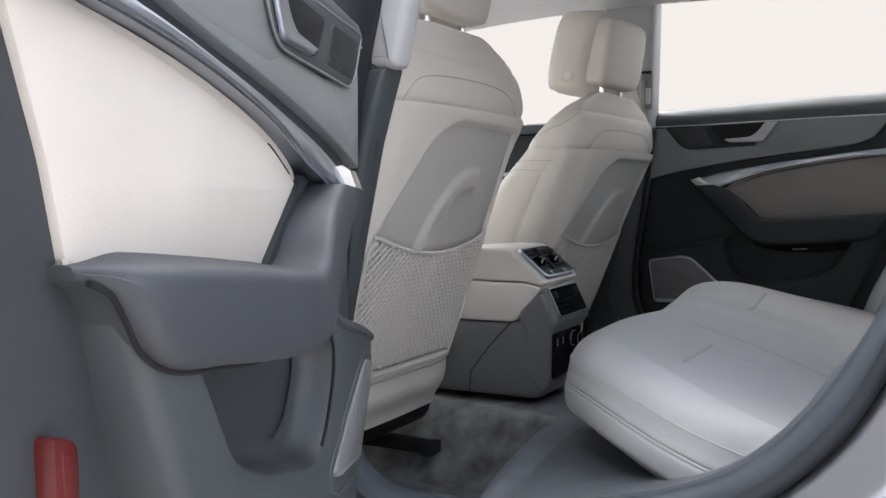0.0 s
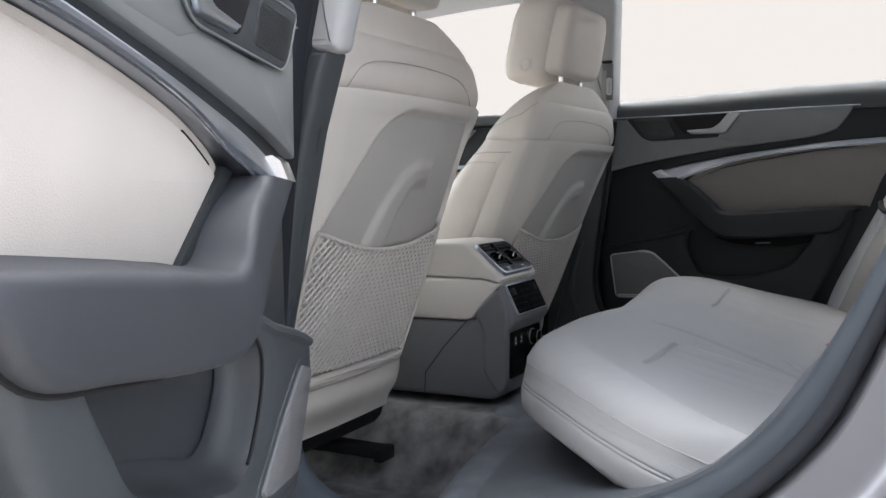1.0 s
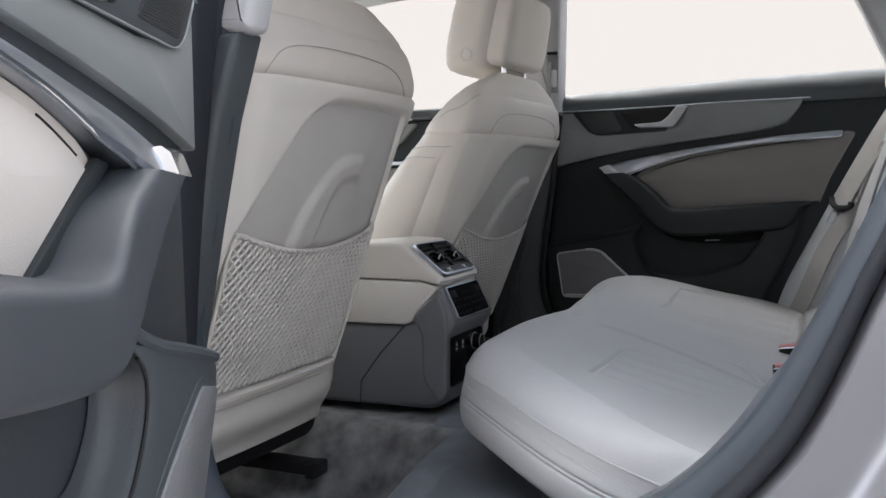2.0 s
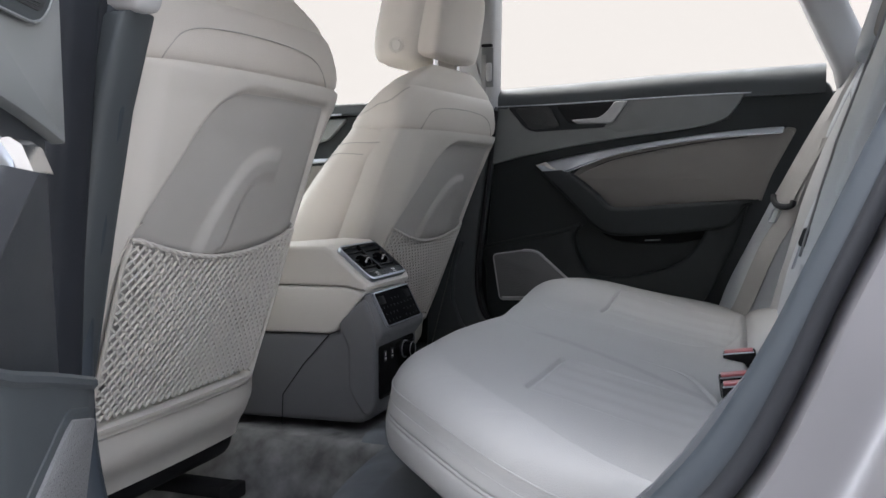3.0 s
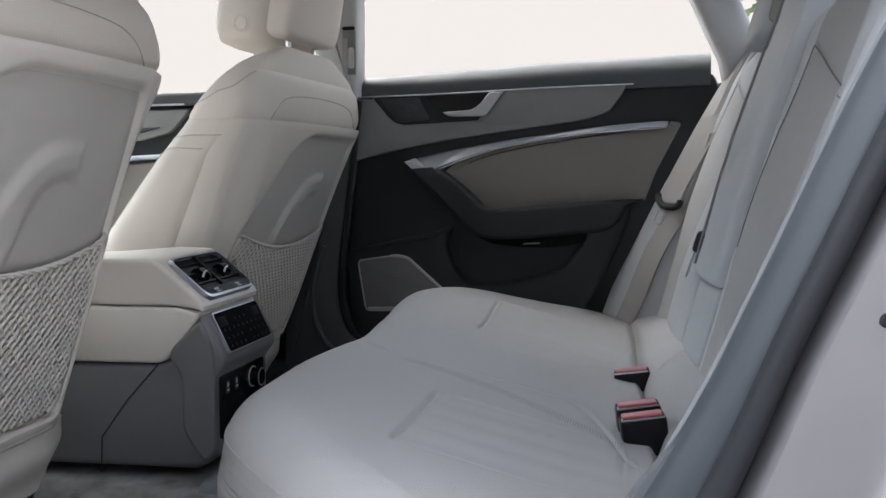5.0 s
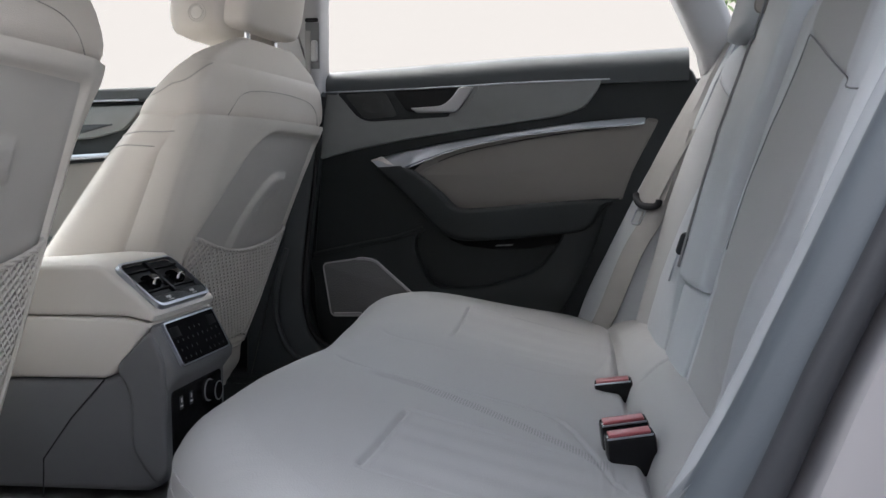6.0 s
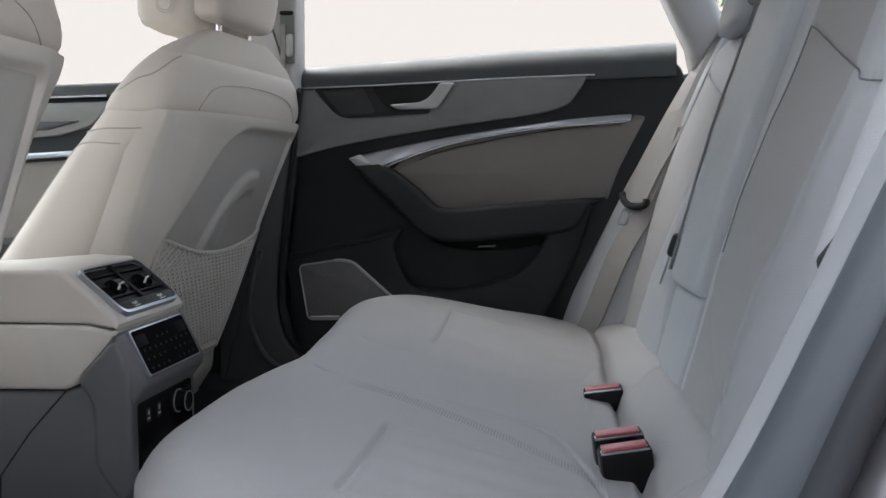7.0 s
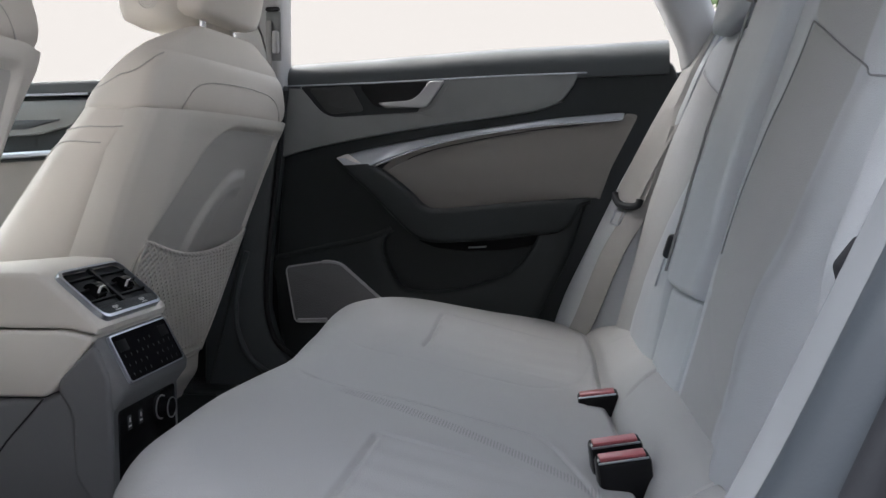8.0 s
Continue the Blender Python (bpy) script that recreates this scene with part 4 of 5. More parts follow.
        planes.append(((zb - za) / e, -(yb - ya) / e, ya, za))

    def panel_d(y, z):
        """Distance outside the recessed panel, in metres."""
        r = 0.018 + 0.035 * smooth(0.80, 0.90, z) * (1 - smooth(0.0, 0.12, y))
        ds = [(y - ya) * nx + (z - za) * nz + r for nx, nz, ya, za in planes]
        return math.sqrt(sum(max(0.0, d) ** 2 for d in ds)) + min(max(ds), 0.0) - r

    arch = spline([Vector((-0.074, 0.60)), Vector((-0.043, 0.70)), Vector((-0.023, 0.760)), Vector((-0.003, 0.810)), Vector((0.025, 0.843)), Vector((0.057, 0.856)), Vector((0.101, 0.857))], 8)

    def arch_d(y, z):
        best = min(math.hypot(y - q.x, z - q.y) for q in arch)
        best -= 0.021 + 0.011 * (1 - smooth(0.76, 0.85, z))
        return max(best, y - 0.101)

    def lift_at(y, z, u):
        """Height of the shell above its base: a raised rim round a recessed panel with an embossed arch."""
        rim = smooth(-0.003, 0.008, panel_d(y, z))
        edge = 1 - smooth(0.95, 1.0, abs(u))
        return 0.013 * rim * (0.35 + 0.65 * edge) + (1 - rim) * (0.0085 * (1 - smooth(-0.014, 0.006, arch_d(y, z))) - 0.013 * (1 - smooth(0.69, 0.75, z)))

    def shell_z(u, t):
        return z_net + t * (0.977 - top_drop(u) - z_net)

    def lift(u, t):
        z = shell_z(u, t)
        return lift_at(u * half_rim(z), z, u)

    def span(z, d=0.0):
        """The panel's left and right edge at height z, drawn in by d."""
        out = []
        for far in (-0.3, 0.3):
            a, b = 0.08, far
            for _ in range(20):
                mid = (a + b) / 2
                a, b = (mid, b) if panel_d(mid, z) < -d else (a, mid)
            out.append(a)
        return out

    us, ts = steps(-1, 1, 110), steps(0, 1, 140)
    bm, rows = sheet(lambda u, t: shell_pt(u, shell_z(u, t), lift(u, t)), us, ts)
    back = [[bm.verts.new((v.co.x - 0.03, v.co.y, v.co.z)) for v in r] for r in (rows[0], rows[-1])]
    for r, b in ((rows[0], back[0]), (rows[-1], back[1])):
        for i in range(len(r) - 1):
            bm.faces.new((r[i], r[i + 1], b[i + 1], b[i]))
    for k in (0, -1):
        side = [bm.verts.new((r[k].co.x - 0.06, r[k].co.y * 0.985, r[k].co.z)) for r in rows]
        for a, b, c, d in zip(rows, rows[1:], side, side[1:]):
            bm.faces.new((a[k], b[k], d, c))
    shell = part("back_shell", bm, SHELL, thing, "hard beige plastic back shell", 70)
    # inner felt panel, just proud of the recess
    bm = bmesh.new()
    rows = []
    for z in steps(0.533, 0.951, 110):
        ya, yb = span(z, 0.001)
        rows.append([bm.verts.new((back_x(y, z) + lift_at(y, z, y / half_rim(z)) + 0.0016, y, z)) for y in steps(ya, yb, 84)])
    for a, b in zip(rows, rows[1:]):
        for i in range(84):
            bm.faces.new((a[i], a[i + 1], b[i + 1], b[i]))
    part("back_panel", bm, SHELL_DARK, thing, "taupe recessed back panel with an embossed arch", 70)
    # lower flap
    bm, rows = sheet(lambda u, z: Vector((back_x(u * (soft(HALF, z) - 0.002), z) + 0.004 + 0.010 * math.sin(math.pi * smooth(0.424, 0.513, z)), u * (soft(HALF, z) + 0.012), z)), steps(-1, 1, 32), steps(0.418, 0.5045, 12))
    b0 = [bm.verts.new((v.co.x - 0.05, v.co.y, v.co.z)) for v in rows[0]]
    b1 = [bm.verts.new((v.co.x - 0.05, v.co.y, v.co.z)) for v in rows[-1]]
    for r, b in ((rows[0], b0), (rows[-1], b1)):
        for i in range(32):
            bm.faces.new((r[i], r[i + 1], b[i + 1], b[i]))
    part("flap_lip", tube([Vector((back_x(u * (soft(HALF, 0.510) - 0.004), 0.510) + 0.0035, u * (soft(HALF, 0.510) - 0.004), 0.510)) for u in steps(-1, 1, 40)], 0.005, 6), SHELL, thing)
    part("lower_flap", bm, SHELL, thing, "beige plastic lower flap", 60)
    joint = [(-0.172, 0.787), (-0.188, 0.784), (-0.198, 0.772), (-0.204, 0.745), (-0.207, 0.70), (-0.208, 0.64), (-0.208, 0.57)]
    part("rim_joint", tube([Vector((back_x(y, z) + lift_at(y, z, y / half_rim(z)) + 0.0004, y, z)) for y, z in joint], 0.0013, 5), SHELL, thing)
    # storage net
    z0, z1 = 0.535, 0.766

    def net_top(y):
        return z1 - 0.034 * (1 - min(1.0, abs(y - 0.013) / 0.195) ** 2)

    def net_pt(y, z, up=0.0):
        k = min(1.0, max(0.0, (z - z0) / 0.2))
        ya, yb = span(z)
        q = min(1.0, max(0.0, min(y - ya, yb - y) / 0.05))
        return Vector((back_x(y, z) + 0.0065 + 0.005 * k * q + up, y, z))

    bm = bmesh.new()
    edges = {i: span(z0 + 0.007 * i, 0.002) for i in range(46)}
    for fam in (1, -1):
        for k in range(-30, 60):
            run = []
            for j in range(35):
                z = z0 + 0.007 * j
                y = -0.24 + 0.0145 * k + fam * (z - z0 - 0.1) * 0.95
                ya, yb = edges[j]
                if ya <= y <= yb and z <= net_top(y):
                    run.append(net_pt(y, z, 0.00025 * fam))
                elif len(run) > 1:
                    tube(run, 0.0022, 5, False, bm)
                    run = []
                else:
                    run = []
            if len(run) > 1:
                tube(run, 0.0022, 5, False, bm)
    for side in (0, 1):
        zz = steps(z0 - 0.002, z1 - 0.004, 40)
        line = [Vector((back_x(span(z)[side], z) + 0.0105, span(z)[side], z)) for z in zz]
        part("net_frame", tube(line, 0.0032, 6), SHELL, thing)
    tagged(part("storage_net", bm, CORD, thing, "beige diamond mesh storage net"), kind="stuff")
    bm = bmesh.new()
    ya, yb = span(z1)
    cord = [net_pt(y, net_top(y), 0.0015) for y in steps(ya, yb, 90)]
    for ph in (0.0, math.pi):
        tube([p + Vector((0.0013 * math.sin(i * 0.9 + ph), 0, 0.0016 * math.cos(i * 0.9 + ph))) for i, p in enumerate(cord)], 0.0024, 6, False, bm)
    part("net_hem", bm, CORD, thing, "elastic beige net hem")
    # headrest: a front pad and a slimmer rear block

    def block(x0, x1, hw0, z0, z1, round_, lean, expo):
        rings = []
        for i in range(29):
            t = i / 28
            e = (1 - abs(2 * t - 1) ** 3.6) ** 0.36 if 0 < t < 1 else 0.0
            k = (1 - round_) + round_ * e
            z = z0 + (z1 - z0) * t + head_z
            cx, d, hw = (x0 + x1) / 2 + lean * t, (x1 - x0) / 2 * k, hw0 * k
            rings.append([Vector((cx + d * math.copysign(abs(math.cos(a)) ** expo, math.cos(a)), hw * math.copysign(abs(math.sin(a)) ** 0.42, math.sin(a)), z)) for a in steps(0, 2 * math.pi, 56)[:-1]])
        return loft(rings)

    head = part("headrest", block(0.118, 0.246, 0.142, 1.113, 1.312, 0.40, 0.030, 0.60), LEATHER, thing, "beige leather headrest", 60)
    part("headrest_back", block(0.190, 0.290, 0.124, 1.133, 1.294, 0.24, 0.014, 0.26), LEATHER, head, "beige leather rear block", 60)
    bm = bmesh.new()
    for r in (0.016, 0.0125):
        tube([Vector((0.200 + r * math.cos(a), -0.1425, 1.150 + head_z + r * math.sin(a))) for a in steps(0, 2 * math.pi, 24)[:-1]], 0.0014, 5, True, bm)
    bmesh.ops.create_cone(bm, cap_ends=True, segments=24, radius1=0.0115, radius2=0.0105, depth=0.006, matrix=pose(0.200, -0.141, 1.150 + head_z, 90))
    part("headrest_button", bm, SHELL, head, "round beige release button")
    for sy in (-1, 1):
        part("headrest_post", tube([(0.262, sy * 0.062, 1.06), (0.255, sy * 0.062, 1.13)], 0.0065, 10), CHROME, thing, "chrome headrest post")
        bm = bmesh.new()
        bmesh.ops.create_cone(bm, cap_ends=True, segments=16, radius1=0.014, radius2=0.011, depth=0.012, matrix=pose(0.262, sy * 0.062, 1.098))
        part("post_guide", bm, SHELL, thing)
    # seat cushion and base
    bm = prism(rounded([(-0.52, 0.46), (-0.50, 0.585), (-0.40, 0.61), (-0.10, 0.575), (0.08, 0.53), (0.10, 0.44), (-0.1, 0.42)], 0.04), -0.235, 0.235, 0.05, 5)
    part("cushion", bm, LEATHER, thing, "beige leather seat cushion", 60)
    bm = prism(rounded([(-0.45, 0.36), (-0.45, 0.47), (0.09, 0.47), (0.122, 0.445), (0.112, 0.385), (0.04, 0.350)], 0.02), -0.212, 0.212, 0.02)
    part("seat_base", bm, MATT_BLACK, thing, "black plastic seat base")
    for sy in (-1, 1):
        part("seat_rail", box((0.50, 0.040, 0.022), 0.004, (-0.115, sy * 0.17, 0.330)), MATT_BLACK, thing, "black steel seat rail")
        part("seat_leg", box((0.05, 0.030, 0.06), 0.006, (-0.02, sy * 0.17, 0.345)), MATT_BLACK, thing)
        part("rail_end", box((0.020, 0.050, 0.026), 0.004, (0.135, sy * 0.17, 0.328)), MATT_BLACK, thing, "black rail end cap")
    return thing


front_seat(pose(0, -0.432, 0), "beige leather driver seat with a netted back pocket")
front_seat(pose(-0.0043, 0.4268, 0.926) @ pose(0, 0, 0, 0, 0, -3.0) @ pose(0, 0, 0, 0, 4.0, 0) @ pose(0, 0, -0.945), "beige leather passenger seat with a netted back pocket", -0.002)


# ---- centre console ----
def console():
    thing = tagged(empty("centre_console", pose(0.2, 0, 0)), "beige and dark grey centre console with rear vents", "console")
    off = Matrix.Translation((-0.2, 0, 0))

    def narrow(x, z, y):
        k = 1.0 - 0.13 * smooth(0.60, 0.73, z) - 0.23 * smooth(0.12, 0.31, x)
        return (x, y * k, z)

    def put(name, bm, mat, parent=thing, label="", sharp=35.0):
        return part(name, moved(bm, off), mat, parent, label, sharp)

    put("upper_housing", prism([(-0.35, 0.69), (0.05, 0.711), (0.16, 0.7205), (0.222, 0.720), (0.2335, 0.713), (0.2975, 0.6595), (0.3015, 0.652), (0.298, 0.6445), (0.262, 0.652), (-0.35, 0.650)], -0.132, 0.132, 0.007, 4, narrow), SHELL, label="beige plastic upper housing")
    put("side_housing", prism([(-0.35, 0.648), (0.262, 0.650), (0.292, 0.6425), (0.2935, 0.637), (0.246, 0.574), (0.235, 0.5695), (-0.35, 0.560)], -0.132, 0.132, 0.006, 3, narrow), SHELL, label="beige plastic side panel")
    put("lower_housing", prism([(-0.35, 0.558), (0.233, 0.5675), (0.249, 0.573), (0.295, 0.639), (0.301, 0.637), (0.3315, 0.578), (0.330, 0.566), (0.315, 0.546), (0.315, 0.455), (0.303, 0.42), (0.285, 0.412), (-0.35, 0.405)], -0.129, 0.129, 0.012, 3, narrow), CONSOLE_GREY, label="dark grey lower housing")
    put("cheek", prism(rounded([(0.250, 0.585), (0.298, 0.636), (0.318, 0.59), (0.318, 0.44), (0.300, 0.425), (0.270, 0.47), (0.270, 0.55)], 0.015), -0.136, -0.120, 0.006, 3, narrow), CONSOLE_GREY)
    for s in (-1, 1):
        put("panel_joint", tube([Vector(narrow(a, b, s * 0.1287)) for a, b in ((0.235, 0.568), (0.19, 0.515), (0.152, 0.46), (0.150, 0.408))], 0.0012, 5), MATT_BLACK)

    def plane(a, b, half):
        """to(u, v, w) on a slope from a to b in (x, z), u across, v down the slope."""
        a, b = Vector(a), Vector(b)
        d = (b - a)
        L = d.length
        d.normalize()
        n = Vector((-d.y, d.x)) if d.x >= 0 else Vector((d.y, -d.x))
        if n.y < 0:
            n = -n
        return (lambda u, v, w: Vector((a.x + d.x * v + n.x * w, u, a.y + d.y * v + n.y * w))), L

    # vent unit
    to, L = plane((0.2395, 0.7155), (0.3035, 0.6625), 0.08)
    L0 = L
    frame_out = rounded([(-0.0795, -0.004), (0.0795, -0.004), (0.0795, L0), (-0.0795, L0)], 0.016)
    bm = bmesh.new()
    inner = rounded([(-0.0765, 0.0), (0.0765, 0.0), (0.0765, L0 - 0.004), (-0.0765, L0 - 0.004)], 0.014)
    rings = [[to(p[0], p[1], w) for p in o] for o, w in ((frame_out, -0.010), (frame_out, 0.0012), (inner, 0.0020), (inner, -0.002))]
    vent = put("vent_frame", loft(rings, False), ALU, thing, "satin chrome vent frame")
    put("vent_well", slab(inner, -0.030, -0.0045, to, 0.0005), VENT_BLACK, vent)
    put("vent_plate", slab(rounded([(-0.0765, 0.063), (0.0765, 0.063), (0.0765, L0 - 0.004), (-0.0765, L0 - 0.004)], 0.005), -0.014, 0.0005, to, 0.002), DARKER, vent, "dark grey button plate")
    put("vent_divider", slab([(-0.004, 0.0), (0.004, 0.0), (0.004, 0.064), (-0.004, 0.064)], -0.016, 0.0005, to, 0.001), VENT_BLACK, vent)
    for s in (-1, 1):
        for k in range(3):
            v = 0.012 + 0.019 * k
            put("vent_vane", slab([(s * 0.006, v), (s * 0.076, v), (s * 0.076, v + 0.0028), (s * 0.006, v + 0.0028)], -0.013, -0.0005, to, 0.0008), VENT_BLACK, vent, "black vent vane")
        c = s * 0.036
        bm = bmesh.new()
        bmesh.ops.create_cone(bm, cap_ends=True, segments=24, radius1=0.012, radius2=0.012, depth=0.020, matrix=Matrix.Translation(to(c, 0.037, -0.003)) @ pose(0, 0, 0, 90, 0, 0))
        wheel = put("thumb_wheel", bm, BLACK, vent, "black thumb wheel with a chrome band")
        put("wheel_band", tube(spline([to(c - 0.0125, 0.0465, 0.0035), to(c - 0.007, 0.0425, 0.0078), to(c, 0.0412, 0.0088), to(c + 0.007, 0.0425, 0.0078), to(c + 0.0125, 0.0465, 0.0035)], 5), 0.0022, 8), CHROME, wheel)
        bm = bmesh.new()
        for i in range(3):
            slab([(c - 0.007 + i * 0.005, 0.068), (c - 0.0045 + i * 0.005, 0.068), (c - 0.0045 + i * 0.005, 0.0715 + 0.0015 * (i % 2)), (c - 0.007 + i * 0.005, 0.0715 + 0.0015 * (i % 2))], 0.0004, 0.0009, to, 0.0001, 1, bm)
        slab([(c - 0.0075, 0.0745), (c + 0.0075, 0.0745), (c + 0.0075, 0.0755), (c - 0.0075, 0.0755)], 0.0004, 0.0009, to, 0.0001, 1, bm)
        put("seat_heat_mark", bm, ICON, vent)
    # climate panel
    to, L = plane((0.2985, 0.6345), (0.3265, 0.579), 0.08)
    outer = rounded([(-0.0785, -0.002), (0.0785, -0.002), (0.0785, L), (-0.0785, L)], 0.006)
    inner = rounded([(-0.0767, -0.0002), (0.0767, -0.0002), (0.0767, L - 0.0018), (-0.0767, L - 0.0018)], 0.005)
    rings = [[to(p[0], p[1], w) for p in o] for o, w in ((outer, -0.006), (outer, 0.0082), (inner, 0.0088), (inner, 0.004))]
    panel = put("panel_frame", loft(rings, False), ALU, thing, "satin chrome panel frame")
    put("panel_glass", slab(inner, -0.004, 0.0078, to, 0.001), PANEL_BLACK, panel, "black climate control panel")
    for s in (-1, 1):
        put("display", slab(rounded([(s * 0.044, 0.007), (s * 0.070, 0.007), (s * 0.070, 0.022), (s * 0.044, 0.022)], 0.001), 0.0075, 0.0082, to, 0.0002), VENT_BLACK, panel, "small dark display")
    for i in range(9):
        for j in range(4):
            if not (j == 0 and abs(i - 4) > 1) and (i, j) not in ((4, 2), (4, 3)):
                u, v = -0.062 + i * 0.0155, 0.014 + j * 0.0125
                put("panel_mark", slab([(u - 0.0006, v), (u + 0.0006, v), (u + 0.0006, v + 0.0038), (u - 0.0006, v + 0.0038)], 0.0076, 0.0082, to, 0.0001, 1), DARK, panel)
    # sockets
    to, L = plane((0.3155, 0.5425), (0.3165, 0.4525), 0.08)
    put("socket_panel", slab(rounded([(-0.080, -0.004), (0.080, -0.004), (0.080, L), (-0.080, L)], 0.008), -0.004, 0.0015, to, 0.001), BLACK, label="gloss black socket panel")
    for u in (-0.055, -0.025):
        sock = put("usb_port", slab(rounded([(u - 0.0055, 0.007), (u + 0.0055, 0.007), (u + 0.0055, 0.026), (u - 0.0055, 0.026)], 0.002), 0.001, 0.0022, to, 0.0006), DARKER, label="dark data port with pale marking")
        put("port_mark", slab([(u - 0.0016, 0.010), (u + 0.0016, 0.010), (u + 0.0016, 0.016), (u - 0.0016, 0.016)], 0.002, 0.0026, to, 0.0003), ICON, sock)
        put("port_mark", slab([(u - 0.0035, 0.0195), (u + 0.0035, 0.0195), (u + 0.0035, 0.0220), (u - 0.0035, 0.0220)], 0.002, 0.0026, to, 0.0003), ICON, sock)
    bm = bmesh.new()
    bmesh.ops.create_cone(bm, cap_ends=True, segments=28, radius1=0.015, radius2=0.0135, depth=0.020, matrix=Matrix.Translation(to(0.033, 0.019, 0.008)) @ pose(0, 0, 0, 0, 90, 0))
    sock = put("power_socket", bm, BLACK, thing, "black power socket cap")
    put("socket_ring", tube([to(0.033 + 0.0158 * math.cos(a), 0.019 + 0.0158 * math.sin(a), 0.003) for a in steps(0, 2 * math.pi, 28)[:-1]], 0.0011, 6, True), HANDLE, sock)
    put("socket_ring", tube([to(0.033 + 0.0135 * math.cos(a), 0.019 + 0.0135 * math.sin(a), 0.018) for a in steps(0, 2 * math.pi, 28)[:-1]], 0.0009, 6, True), GREY_TRIM, sock)
    return thing


console()


# ---- rear bench ----
bench = tagged(empty("rear_bench", pose(0.8, 0, 0)), "pale beige leather rear bench seat", "rear seat")
BOFF = Matrix.Translation((-0.8, 0, 0))


def bench_part(name, bm, mat, parent=bench, label="", sharp=60.0):
    return part(name, moved(bm, BOFF), mat, parent, label, sharp)


EDGE = [(0.0, 0.474), (0.10, 0.468), (0.20, 0.462), (0.29, 0.464), (0.36, 0.466), (0.40, 0.476), (0.44, 0.494), (0.48, 0.521), (0.52, 0.555), (0.56, 0.595), (0.60, 0.641), (0.64, 0.700), (0.66, 0.745), (0.675, 0.80), (0.684, 0.86), (0.69, 0.93)]


def edge_x(y):
    return soft(EDGE, abs(y), 0.02)


def groove(d, w=0.004):
    return math.exp(-(d / w) ** 2)


SEAM = [(0.50, 0.200), (0.535, 0.165), (0.555, 0.137), (0.571, 0.100), (0.602, 0.080), (0.638, 0.078), (0.70, 0.084), (0.786, 0.090), (0.82, 0.097), (0.852, 0.128), (0.885, 0.199), (0.896, 0.266), (0.905, 0.33)]


NEAR_ARC = [(0.50, 0.03), (0.53, 0.06), (0.56, 0.098), (0.59, 0.115), (0.62, 0.120), (0.70, 0.117), (0.78, 0.112), (0.82, 0.113), (0.845, 0.128), (0.87, 0.19), (0.885, 0.235), (0.896, 0.27), (0.905, 0.33)]
PUNCHED = [(0.60, 0.140), (0.66, 0.152), (0.747, 0.175), (0.80, 0.197), (0.842, 0.222), (0.888, 0.253)]


def cushion_top(x, y):
    """The cushion's upper surface, without its rounded front edge."""
    a = abs(y)
    # a puffed roll behind the crease at the foot of the backrest
    q = x + 0.05 * y
    z = 0.612 - 0.080 * smooth(0.50, 0.98, x)
    roll = 0.049 + 0.010 * smooth(-0.3, 0.4, y) - 0.032 * smooth(0.12, 0.50, y)
    z += roll * math.sin(math.pi / 2 * min(1.0, max(0.0, (q - 0.928) / 0.066))) ** 0.75 if q > 0.928 else 0.0
    z -= 0.012 * groove(q - 0.927, 0.006) * (1 - 0.7 * smooth(0.45, 0.55, a))
    # the seam between the far and the middle part of the roll
    z -= 0.004 * groove(y - 0.075 - 0.9 * (x - 0.965), 0.006) * smooth(0.935, 0.955, q)
    # the outer seats swell towards the door, the middle of the front edge dips
    z += 0.010 * smooth(0.02, 0.30, -y - 0.345) + 0.016 * smooth(0.20, 0.36, y) * (1 - smooth(0.40, 0.60, y))
    z -= 0.008 * math.exp(-((y - 0.06) / 0.13) ** 2) * (1 - smooth(0.50, 0.62, x))
    # the middle seat lies a little lower, behind a curved seam
    line, wide, deep = (SEAM, 0.05, 0.0008) if y > 0 else (NEAR_ARC, 0.025, 0.0046)
    arc = soft(line, x, 0.012)
    steep = math.hypot(1.0, (soft(line, x + 0.004, 0.012) - arc) / 0.004)
    z -= 0.006 * (1 - smooth(-wide, wide, (a - arc) / steep)) * smooth(0.50, 0.62, x)
    z -= deep * groove((a - arc) / steep, 0.0030) * smooth(0.54, 0.57, x)
    # pleated inset of each outer seat
    x0, mid, half = (0.660, 0.262, 0.108) if y > 0 else (0.681, 0.358, 0.104)
    c = a - mid
    v = c / half
    inside = smooth(x0 - 0.002, x0 + 0.010, x) * (1 - smooth(0.95, 1.03, abs(v))) * (1 - smooth(0.86, 0.93, x))
    z -= 0.0018 * inside
    z += 0.0006 * inside * math.cos(v * 4 * math.pi + 2.4 * noise.noise(Vector((x * 5, y * 5, 9))))
    if abs(v) < 1.1:
        z -= 0.0040 * groove(x - x0, 0.0026) * (1 - smooth(0.85, 1.0, abs(v)))
        z -= 0.0020 * groove(abs(c) - half, 0.0032) * smooth(x0 - 0.005, x0 + 0.005, x) * (1 - smooth(0.80, 0.90, x))
    z += 0.002 * noise.noise(Vector((x * 7, y * 7, 3.0)))
    return z


R = 0.072


